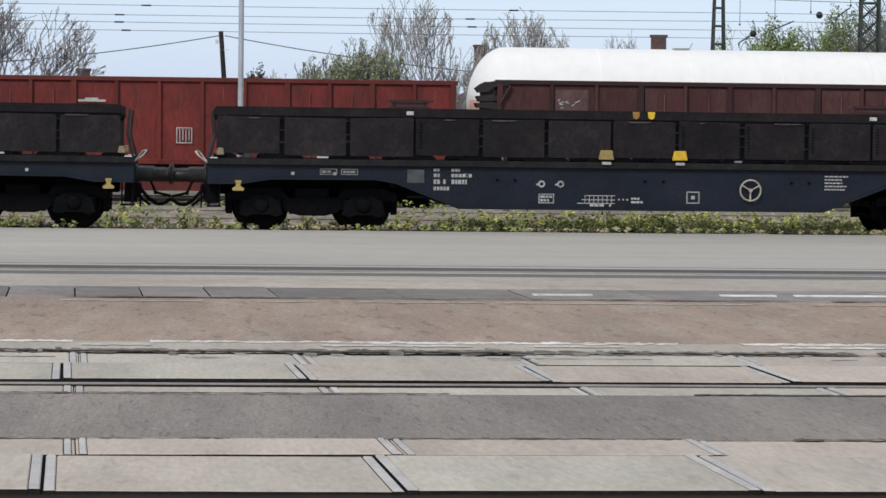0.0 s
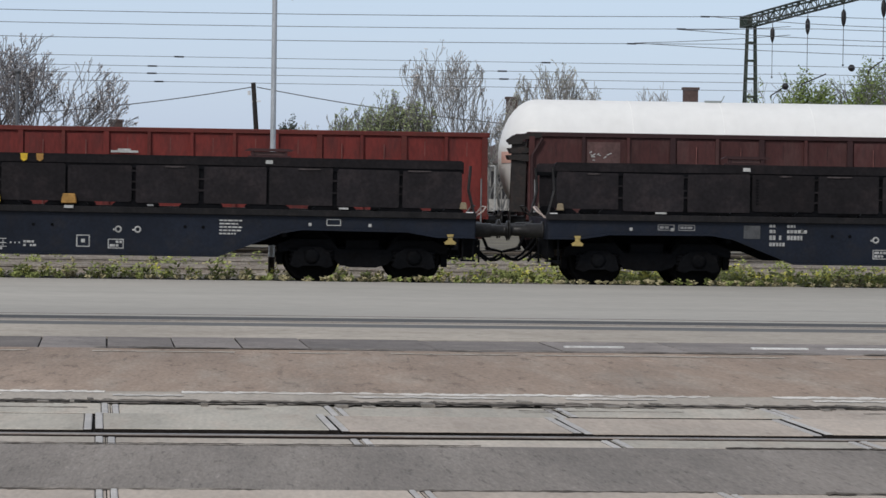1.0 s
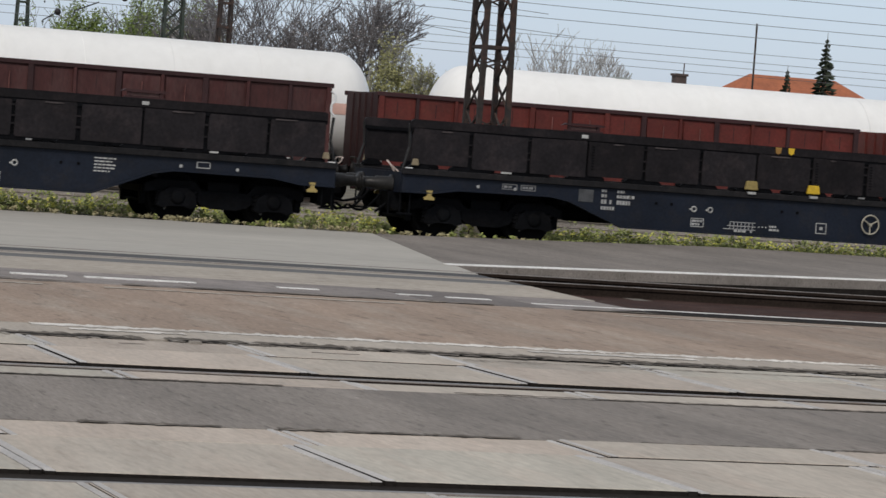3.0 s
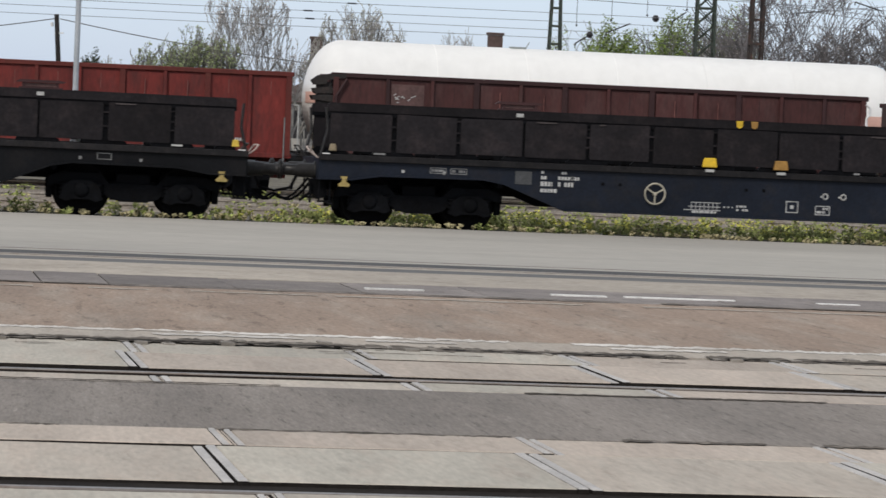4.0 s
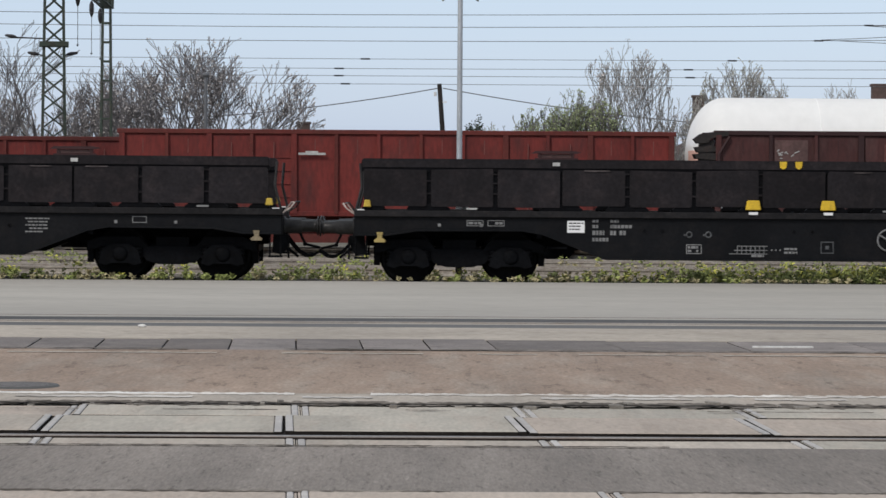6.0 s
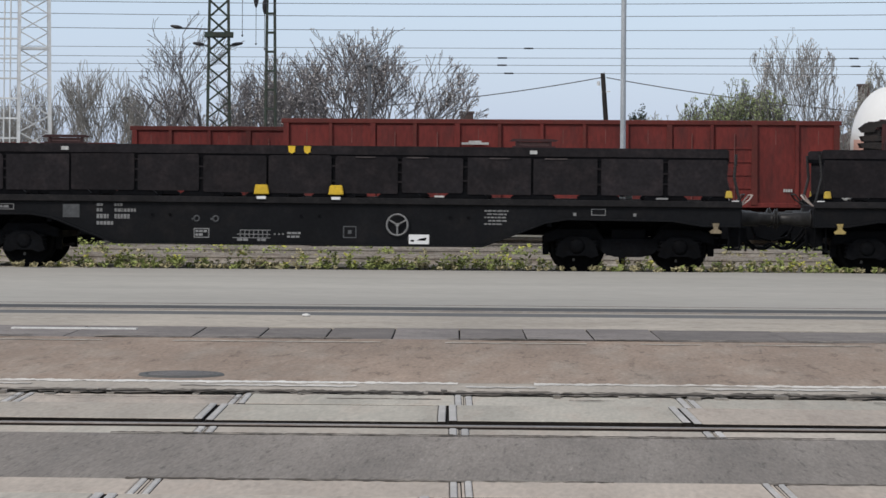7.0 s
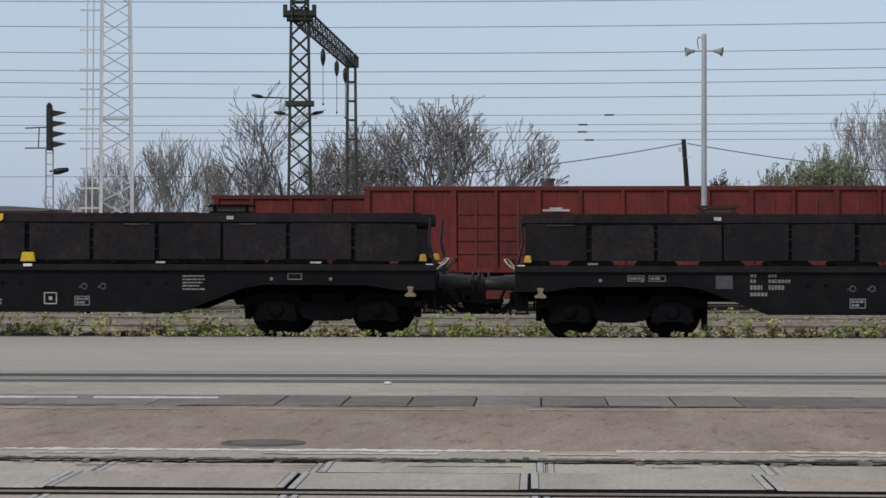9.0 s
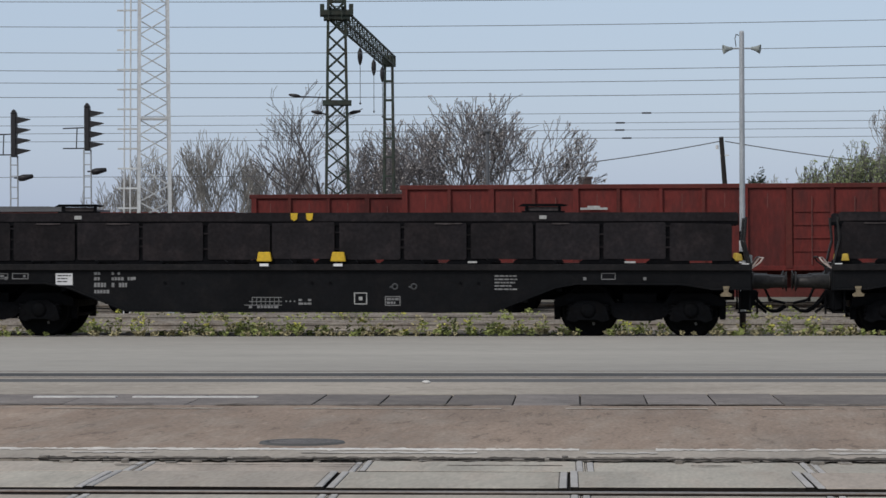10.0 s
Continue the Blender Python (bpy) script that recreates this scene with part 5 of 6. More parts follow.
# ---- tank wagons ----
def tank_wagon(x0, x1, y, radius, axis_z):
    w = tagged(new("tank_wagon"), "white gas tank wagon with domed ends and an orange band", "tank wagon", "tank wagons")
    w.location = ((x0 + x1) / 2, y, 0)
    half = (x1 - x0) / 2
    prof, n = [], 10
    dome = 0.95
    for i in range(n + 1):
        a = math.pi / 2 * i / n
        prof.append((radius * math.sin(a), -half + dome * (1 - math.cos(a))))
    joints = [-half + dome + (2 * half - 2 * dome) * i / 6 for i in range(1, 6)]
    prof += [(r, -h) for r, h in prof[: n + 1][::-1]]
    bm = bmesh.new()
    lathe(bm, prof, pose(0, 0, axis_z, 0, 90), 64)
    part("barrel", bm, M_TANK, w)
    for j in joints:
        bm = bmesh.new()
        lathe(bm, [(radius - 0.01, j - 0.02), (radius + 0.004, j - 0.012), (radius + 0.004, j + 0.012), (radius - 0.01, j + 0.02)], pose(0, 0, axis_z, 0, 90), 64)
        part("weld_seam", bm, M_TANK, w)
    for s in (-1, 1):
        bm = bmesh.new()
        lathe(bm, [(r + 0.012, h + (-0.012 if h < 0 else 0.012)) for r, h in prof[2:-2]], pose(0, 0, axis_z, 0, 90), 64)
        lo, hi = axis_z - 0.14, axis_z + 0.14
        bmesh.ops.bisect_plane(bm, geom=bm.verts[:] + bm.edges[:] + bm.faces[:], plane_co=(0, 0, lo), plane_no=(0, 0, -1), clear_outer=True)
        bmesh.ops.bisect_plane(bm, geom=bm.verts[:] + bm.edges[:] + bm.faces[:], plane_co=(0, 0, hi), plane_no=(0, 0, 1), clear_outer=True)
        bmesh.ops.bisect_plane(bm, geom=bm.verts[:] + bm.edges[:] + bm.faces[:], plane_co=(0, 0, 0), plane_no=(0, -s, 0), clear_outer=True)
        part("band", bm, M_BAND, w, "orange warning band")
    bm = bmesh.new()
    for yy in (-0.5, 0.5):
        box(bm, -half - 0.2, half + 0.2, yy - 0.08, yy + 0.08, 0.72, 1.02)
    for xx in (-half + 1.5, half - 1.5):
        box(bm, xx - 0.5, xx + 0.5, -1.1, 1.1, 0.85, axis_z - radius + 0.3)
    part("underframe", bm, M_BLACK, w)
    for xx in (-half + 2.0, half - 2.0):
        b = part("bogie", bogie_block(), M_BLACK, w)
        b.location = (xx, 0, -0.1)
    bm = bmesh.new()
    for xx in (-half + 0.5, -half + 0.85):
        tube(bm, (xx, -1.25, 0.8), (xx, -1.25, 2.3), 0.02, sides=6)
    for i in range(6):
        tube(bm, (-half + 0.5, -1.25, 0.9 + i * 0.25), (-half + 0.85, -1.25, 0.9 + i * 0.25), 0.015, sides=6)
    part("ladder", bm, M_GALV, w)
    bm = bmesh.new()
    box(bm, -2.6, -2.2, -0.25, 0.0, axis_z + radius - 0.02, axis_z + radius + 0.03)
    tube(bm, (-2.2, -0.2, axis_z + radius), (-2.12, -0.2, axis_z + radius + 0.16), 0.012, sides=6)
    part("valve_cover", bm, M_HORN, w)
    return w


tank_wagon(6.88, 22.5, 73.0, 1.48, 2.36)
tank_wagon(24.2, 39.7, 73.0, 1.48, 2.30)

# ---- loudspeaker pole ----
pole = tagged(new("loudspeaker_pole"), "grey steel pole with two horn loudspeakers and a striped foot", "pole")
pole.location = (0.86, 52.0, FLOOR)
bm = bmesh.new()
tube(bm, (0, 0, 0), (0, 0, 5.41), 0.054, 0.044, sides=16)
lathe(bm, [(0.044, 5.41), (0.03, 5.44), (0.0, 5.445)], sides=12)
part("shaft", bm, M_GALV, pole)
for i, (z0, z1, m) in enumerate(((0.0, 0.45, M_MASTBROWN), (0.45, 0.66, M_PLATE), (0.66, 0.82, M_BLACK), (0.82, 0.96, M_PLATE), (0.96, 1.15, M_BLACK), (1.15, 1.36, M_PLATE), (1.36, 1.52, M_BLACK), (1.52, 1.71, M_PLATE), (1.71, 1.88, M_BLACK))):
    bm = bmesh.new()
    tube(bm, (0, 0, z0), (0, 0, z1), 0.058, sides=16)
    part("stripe", bm, m, pole)
bm = bmesh.new()
box(bm, 0.06, 0.17, -0.03, 0.03, 1.12, 1.46)
part("switch_box", bevelled(bm, 0.008), M_HORN, pole, "small grey metal box")
for s in (-1, 1):
    bm = bmesh.new()
    tube(bm, (s * 0.05, 0, 5.13), (s * 0.20, 0, 5.13), 0.014, sides=8)
    part("horn_arm", bm, M_GALV, pole)
    bm = bmesh.new()
    lathe(bm, [(0.0, 0.0), (0.028, 0.0), (0.032, 0.035), (0.038, 0.06), (0.058, 0.11), (0.086, 0.16), (0.080, 0.16), (0.05, 0.10), (0.0, 0.05)], Matrix.Translation((s * 0.17, 0, 5.13)) @ pose(0, 0, 0, 12, s * 97), 20)
    part("horn", bm, M_HORN, pole, "grey horn loudspeaker")
bm = bmesh.new()
pts = [(-0.05, 0, 5.36), (-0.10, 0, 5.38), (-0.12, 0, 5.30), (-0.10, 0, 5.16)]
for a, b in zip(pts, pts[1:]):
    tube(bm, a, b, 0.008, sides=5)
part("cable", bm, M_DARK, pole)


# ---- lattice masts ----
def lattice(name, x, y, top, w0, w1, step, material, label, category="mast", leg=0.035, lace=0.018, turn=0.0, ladder=False, sides_only=False, deep=1.0, single_lace=False):
    mast = tagged(new(name), label, category)
    mast.matrix_world = pose(x, y, FLOOR, 0, 0, turn)
    h = top - FLOOR

    def half(z):
        return (w0 + (w1 - w0) * z / h) / 2

    for sx, sy in ((-1, -1), (1, -1), (1, 1), (-1, 1)):
        bm = bmesh.new()
        a, b = half(0), half(h)
        tube(bm, (sx * a, sy * a * deep, 0), (sx * b, sy * b * deep, h), leg, leg * 0.9, sides=4)
        part("leg", bm, material, mast)
    n = max(int(h / step), 2)
    for face in range(4):
        bm = bmesh.new()
        m = Matrix.Diagonal((1, deep, 1, 1)) @ pose(0, 0, 0, 0, 0, 90 * face)
        for i in range(n):
            z0, z1 = h * i / n, h * (i + 1) / n
            a, b = half(z0), half(z1)
            if not (ladder or (sides_only and face in (0, 2))):
                if not single_lace or i % 2:
                    tube(bm, m @ Vector((-a, -a, z0)), m @ Vector((b, -b, z1)), lace, sides=4, caps=False)
                if not single_lace or i % 2 == 0:
                    tube(bm, m @ Vector((a, -a, z0)), m @ Vector((-b, -b, z1)), lace, sides=4, caps=False)
            if sides_only and face in (0, 2) and i % 2:
                c, d = (a + b) * 0.2, z0 + (z1 - z0) / 2
                tube(bm, m @ Vector((-a, -a, d - c)), m @ Vector((a, -a, d + c)), lace * 0.8, sides=4, caps=False)
                tube(bm, m @ Vector((a, -a, d - c)), m @ Vector((-a, -a, d + c)), lace * 0.8, sides=4, caps=False)
            if ladder or i % (12 if single_lace else 6) == 0 or (sides_only and face in (0, 2) and i % 3 == 0):
                tube(bm, m @ Vector((-a, -a, z0)), m @ Vector((a, -a, z0)), lace * 1.6, sides=4, caps=False)
        tagged(part("lacing", bm, material, mast), kind="stuff")
    bm = bmesh.new()
    box(bm, -w0 * 0.75, w0 * 0.75, -w0 * 0.75, w0 * 0.75, -0.1, 0.3)
    part("footing", bm, M_PALE, mast)
    return mast


mast_near = lattice("lattice_mast", 19.01, 53.7, 9.2, 0.64, 0.42, 0.60, M_MASTBROWN, "dark rusty lattice mast between the tracks", leg=0.074, lace=0.028, turn=-1, sides_only=True, deep=1.45)
bm = bmesh.new()
box(bm, -0.62, 0.62, -0.45, -0.40, 5.70, 5.78)
part("crossarm", bm, M_MASTBROWN, mast_near)
bm = bmesh.new()
box(bm, -0.62, 0.62, 0.40, 0.45, 5.70, 5.78)
part("crossarm", bm, M_MASTBROWN, mast_near)
bm = bmesh.new()
box(bm, -0.17, -0.05, -0.52, -0.50, 1.55, 1.95)
part("number_plate", bm, M_PLATE, mast_near, "small white plate")
portal_mast = lattice("lattice_mast", -9.82, 80.0, 9.6, 0.70, 0.42, 0.46, M_MASTGREEN, "dark green lattice mast of an overhead line portal", leg=0.058, lace=0.024, turn=7)
lattice("lattice_mast", 18.80, 80.0, 7.75, 0.58, 0.45, 0.44, M_MASTGREEN, "green lattice mast of an overhead line portal", leg=0.046, lace=0.022, turn=-6)
lattice("batten_mast", -10.58, 101.0, 7.80, 0.40, 0.26, 0.62, M_MASTGREEN, "slim green battened mast at the end of a portal beam", leg=0.05, lace=0.03, ladder=True)
lattice("batten_mast", 18.35, 101.0, 7.45, 0.62, 0.26, 0.62, M_MASTGREEN, "slim green battened mast at the end of a portal beam", leg=0.05, lace=0.03, ladder=True)
lattice("batten_mast", 19.27, 76.0, 9.5, 0.36, 0.24, 0.62, M_MASTBROWN, "slim dark battened mast", leg=0.045, lace=0.026, ladder=True)
lattice("white_tower", -12.15, 65.0, 11.5, 0.74, 0.555, 0.37, M_WHITEMAST, "pale whitish lattice floodlight tower", "tower", leg=0.050, lace=0.019, turn=12, single_lace=True)

for zc, w in ((5.40, 0.34),):
    for yy in (-w, w):
        bm = bmesh.new()
        box(bm, -w - 0.06, w + 0.06, yy - 0.04, yy + 0.04, zc + 0.08, zc + 0.21)
        part("collar", bm, M_MASTGREEN, portal_mast)
bm = bmesh.new()
box(bm, -0.46, 0.46, -0.42, 0.42, 7.96, 8.10)
box(bm, -0.36, 0.36, -0.36, 0.36, 7.84, 7.96)
for dx in (-0.46, 0.34):
    box(bm, dx, dx + 0.12, -0.40, 0.40, 8.10, 8.26)
part("cap", bm, M_MASTGREEN, portal_mast)
# pale cable cabinet at the tower's foot
bm = bmesh.new()
box(bm, -11.75, -11.58, 64.45, 64.60, FLOOR, 1.58)
single("cable_cabinet", bevelled(bm, 0.015), M_GALV, "narrow pale grey cable cabinet at the foot of a tower", "cabinet")
# ladder-like antenna beside the tower
ant = tagged(new("ladder_mast"), "thin pale ladder mast with short crossbars", "mast")
ant.location = (-12.74, 65.0, FLOOR)
bm = bmesh.new()
for dx in (-0.08, 0.08):
    tube(bm, (dx * 0.87 - 0.05, 0, 0), (dx * 0.87 + 0.03, 0, 10.2), 0.019, sides=6)
part("pole", bm, M_WHITEMAST, ant)
for i in range(18):
    bm = bmesh.new()
    z = 2.03 + i * 0.447
    box(bm, -0.24, 0.21, -0.02, 0.02, z, z + 0.038)
    part("crossbar", bm, M_WHITEMAST, ant)


def portal(xa, ya, xb, yb, z, label, hang):
    """A box lattice beam over the tracks, with hanging insulators."""
    p = tagged(new("portal_beam"), label, "portal beam", "portal beams")
    a, b = Vector((xa, ya, z)), Vector((xb, yb, z))
    way = (b - a).normalized()
    side = Vector((way.y, -way.x, 0)) * 0.18
    a, b = a - way * 0.5, b + way * 0.4
    up = Vector((0, 0, 0.17))
    for s in (-1, 1):
        for u in (-1, 1):
            bm = bmesh.new()
            tube(bm, a + side * s + up * u, b + side * s + up * u, 0.038, sides=4)
            part("chord", bm, M_MASTGREEN, p)
    n = 24
    bm = bmesh.new()
    for i in range(n):
        c, d = a.lerp(b, i / n), a.lerp(b, (i + 1) / n)
        for s in (-1, 1):
            tube(bm, c + side * s - up, c + side * s + up, 0.018, sides=4, caps=False)
            q = 1 if i % 2 else -1
            tube(bm, c + side * s - up * q, d + side * s + up * q, 0.016, sides=4, caps=False)
        tube(bm, c - side + up, c + side + up, 0.016, sides=4, caps=False)
        tube(bm, c - side - up, d + side - up, 0.018, sides=4, caps=False)
    tagged(part("lacing", bm, M_MASTGREEN, p), kind="stuff")
    for c in (b,):
        bm = bmesh.new()
        box(bm, c.x - 0.22, c.x + 0.22, c.y - 0.10, c.y + 0.10, c.z - 0.20, c.z + 0.20)
        part("end_plate", bevelled(bm, 0.02), M_MASTGREEN, p)
    for f in hang:
        c = a.lerp(b, f) - up
        bm = bmesh.new()
        tube(bm, c, c - Vector((0, 0, 0.25)), 0.012, sides=5)
        lathe(bm, [(0.0, 0.0), (0.03, -0.02), (0.075, -0.12), (0.08, -0.3), (0.06, -0.42), (0.025, -0.52), (0.0, -0.55)], Matrix.Translation(c - Vector((0, 0, 0.22))), 12)
        tube(bm, c - Vector((0, 0, 0.75)), c - Vector((0, 0, 1.9)), 0.010, sides=5)
        lathe(bm, [(0.0, 0.0), (0.04, -0.03), (0.0, -0.09)], Matrix.Translation(c - Vector((0, 0, 1.88))), 8)
        part("insulator", bm, M_DARK, p, "dark hanging insulator")
    return p


portal(-9.82, 80.0, -10.58, 101.0, 7.86, "green lattice beam over the overhead lines", (0.40, 0.66, 0.84))
portal(18.80, 80.0, 18.25, 101.0, 7.55, "green lattice beam over the overhead lines", (0.12, 0.34, 0.56, 0.80))


# brackets on the masts
def registration(x, y, z, way, label="dark bracket arm with an insulator", reach=0.32):
    r = tagged(new("bracket_arm"), label, "bracket", "bracket arms")
    r.location = (x, y, z)
    bm = bmesh.new()
    tube(bm, (0, 0, 0), (way * reach, 0, 0.03), 0.02, sides=6)
    part("arm", bm, M_DARK, r)
    bm = bmesh.new()
    lathe(bm, [(0.0, 0.0), (0.04, 0.05), (0.055, 0.15), (0.035, 0.32), (0.0, 0.36)], Matrix.Translation((way * (reach - 0.02), 0, 0.03)) @ pose(0, 0, 0, 0, 80 * way), 12)
    part("insulator", bm, M_DARK, r)


registration(-10.12, 80.0, 5.55, -1, reach=0.72)
registration(-10.12, 80.0, 5.08, -1, reach=0.10)
registration(-9.52, 80.0, 5.08, 1, reach=0.04)
registration(19.28, 53.4, 5.9, 1)


# ---- signals ----
def signal(x, y, top):
    s = tagged(new("railway_signal"), "dark railway light signal with hooded lamps on a lattice post", "railway signal", "railway signals")
    s.location = (x, y, FLOOR)
    h = top - FLOOR
    for dx in (-0.10, 0.10):
        bm = bmesh.new()
        tube(bm, (dx, 0, 0), (dx * 0.9, 0, h - 1.05), 0.022, sides=6)
        part("post", bm, M_GALV, s)
    for i in range(int((h - 1.1) / 0.28)):
        bm = bmesh.new()
        box(bm, -0.10, 0.10, -0.012, 0.012, 0.3 + i * 0.28, 0.325 + i * 0.28)
        part("rung", bm, M_GALV, s)
    bm = bmesh.new()
    box(bm, -0.065, 0.075, -0.10, 0.10, h - 1.08, h)
    prism(bm, [(-0.09, h), (0.09, h), (0.02, h + 0.12), (-0.02, h + 0.12)], -0.08, 0.08)
    part("lamp_case", bevelled(bm, 0.02), M_DARK, s)
    for i in range(4):
        bm = bmesh.new()
        z = h - 0.14 - i * 0.26
        prism(bm, [(0.08, z + 0.07), (0.40, z + 0.02), (0.40, z), (0.08, z - 0.09)], -0.10, 0.10)
        part("hood", bm, M_DARK, s)
    bm = bmesh.new()
    lathe(bm, [(0.0, 0.0), (0.07, 0.0), (0.085, 0.12), (0.05, 0.36), (0.0, 0.38)], pose(0.12, 0, h - 1.62, 0, 80), 12)
    tube(bm, (0.0, 0, h - 1.6), (0.14, 0, h - 1.6), 0.02, sides=6)
    part("marker_lamp", bm, M_DARK, s)
    bm = bmesh.new()
    tube(bm, (-0.62, 0, h - 0.52), (-0.05, 0, h - 0.50), 0.016, sides=6)
    tube(bm, (-0.62, 0, h - 1.02), (-0.05, 0, h - 1.02), 0.016, sides=6)
    tube(bm, (-0.28, 0, h - 1.02), (-0.26, 0, h - 0.52), 0.016, sides=6)
    part("stay", bm, M_DARK, s)


signal(-15.15, 72.0, 4.95)
signal(-17.02, 72.0, 4.80)


# ---- wires ----
def wire(points, r, label="thin overhead wire across the yard"):
    bm = bmesh.new()
    rings = [[bm.verts.new(Vector(p) + Vector((0, math.cos(c) * r, math.sin(c) * r))) for c in (0, 1.257, 2.513, 3.77, 5.027)] for p in points]
    for u, v in zip(rings, rings[1:]):
        for i in range(5):
            bm.faces.new((u[i], u[(i + 1) % 5], v[(i + 1) % 5], v[i]))
    return single("overhead_wire", bm, M_WIRE, label, "wire", "overhead wires")


def slack(a, b, sag, n=16):
    """Points along a hanging cable between two ends."""
    a, b = Vector(a), Vector(b)
    return [a.lerp(b, i / n) - Vector((0, 0, sag * 4 * (i / n) * (1 - i / n))) for i in range(n + 1)]


SPAN, LOWEST = 47.0, -5.0     # length of a span, and where the wires hang lowest
WIRES = []
# distance, lowest height, radius, how strongly the wire hangs
LINES = ((88.0, 8.85, 0.010, 4.6e-4), (88.4, 8.11, 0.010, 4.6e-4), (87.6, 7.26, 0.010, 4.6e-4), (88.2, 6.74, 0.010, 4.7e-4), (87.8, 6.345, 0.010, 4.6e-4),
         (88.6, 5.965, 0.010, 3.6e-4), (88.0, 5.40, 0.008, 1.0e-4), (88.3, 5.12, 0.008, 1.8e-4), (87.7, 4.88, 0.008, 0.6e-4), (88.1, 4.65, 0.008, 0.6e-4), (88.0, 3.56, 0.008, 0.4e-4))


def hang(k, x):
    """Height of line k at x."""
    _, low, _, bend = LINES[k]
    u = (x - LOWEST + SPAN / 2) % SPAN - SPAN / 2
    return low + bend * u * u


for k, (y, low, r, bend) in enumerate(LINES):
    start, stop = (-76, 112) if k < 10 else (-76, -11)
    WIRES.append(wire([(x, y, hang(k, x)) for x in np.arange(start, stop, 3.917)], r))
for k, x in ((3, 14.6), (4, 13.8), (5, 12.4), (6, -1.4), (7, -2.2), (8, -2.2), (9, -2.0), (6, 9.7), (7, 8.4), (8, 8.4)):
    bm = bmesh.new()
    tube(bm, (x - 0.14, LINES[k][0], hang(k, x)), (x + 0.14, LINES[k][0], hang(k, x)), 0.024, sides=6)
    part("clamp", bm, M_DARK, WIRES[k], "dark wire clamp")
# wires that part from the lines at their clamps and run to the portal
for xa, za, xb, zb in ((14.6, 6.92, 17.2, 7.06), (13.8, 6.50, 17.2, 6.66), (12.4, 6.07, 17.2, 6.40), (14.6, 6.92, 20.5, 6.68), (13.8, 6.50, 20.5, 6.24), (12.4, 6.07, 20.5, 5.82),
                       (20.0, 5.45, 28.0, 6.35), (21.5, 6.15, 34.0, 5.45), (21.5, 6.8, 33.0, 6.1), (20.5, 6.3, 31.0, 5.2)):
    WIRES.append(wire(slack((xa, 88, za), (xb, 88, zb), 0.04, 4), 0.010))
for x0, x1, z0, z1, ball in ((17.01, 17.37, 4.61, 4.84, (17.46, 4.90)), (17.98, 18.74, 4.98, 5.31, None), (20.09, 20.53, 5.45, 5.76, (19.55, 5.51)), (24.1, 24.9, 5.9, 6.0, None), (26.0, 26.9, 6.35, 6.1, None)):
    bm = bmesh.new()
    tube(bm, (x0, 90, z0), (x1, 90, z1), 0.022, sides=6)
    tube(bm, (x0, 90, z0), (x0, 90, z0 - 0.10), 0.022, sides=6)
    arm = part("steady_arm", bm, M_DARK, WIRES[-1], "dark steel steady arm")
    if ball:
        bm = bmesh.new()
        lathe(bm, [(0.0, -0.11), (0.06, -0.10), (0.11, -0.03), (0.11, 0.03), (0.06, 0.10), (0.0, 0.11)], pose(ball[0], 90, ball[1]), 12)
        part("insulator", bm, M_DARK, arm, "dark round insulator")

# old wooden utility pole with two slack wires
up = tagged(new("utility_pole"), "dark leaning wooden utility pole with a small crosspiece", "utility pole")
up.matrix_world = pose(1.58, 120.0, FLOOR, 0, -4.2, 0)
bm = bmesh.new()
tube(bm, (0, 0, 0), (0, 0, 5.95), 0.12, 0.095, sides=10)
part("shaft", bm, M_BENT, up)
bm = bmesh.new()
box(bm, -0.12, 0.26, -0.06, 0.06, 5.15, 5.20)
tube(bm, (-0.2, 0, 5.45), (-0.2, 0, 5.62), 0.06, sides=8)
part("crosspiece", bm, M_PLATE, up)
wire(slack((1.1, 120, 5.60), (-14, 120, 4.15), 0.35), 0.022, "slack cable to a wooden pole")
wire(slack((1.3, 120, 5.60), (14, 120, 4.1), 0.2), 0.022, "slack cable to a wooden pole")


# slim lamp post before the bare trees
post = tagged(new("street_lamp"), "slim pale grey lamp post before bare trees", "street lamp")
post.location = (-6.71, 95.0, FLOOR)
bm = bmesh.new()
tube(bm, (0, 0, 0), (0, 0, 5.25), 0.07, 0.055, sides=10)
part("shaft", bm, M_WIRE, post)
bm = bmesh.new()
lathe(bm, [(0.0, 5.22), (0.08, 5.23), (0.13, 5.30), (0.10, 5.36), (0.0, 5.38)], sides=14)
part("lamp_head", bm, M_WIRE, post)


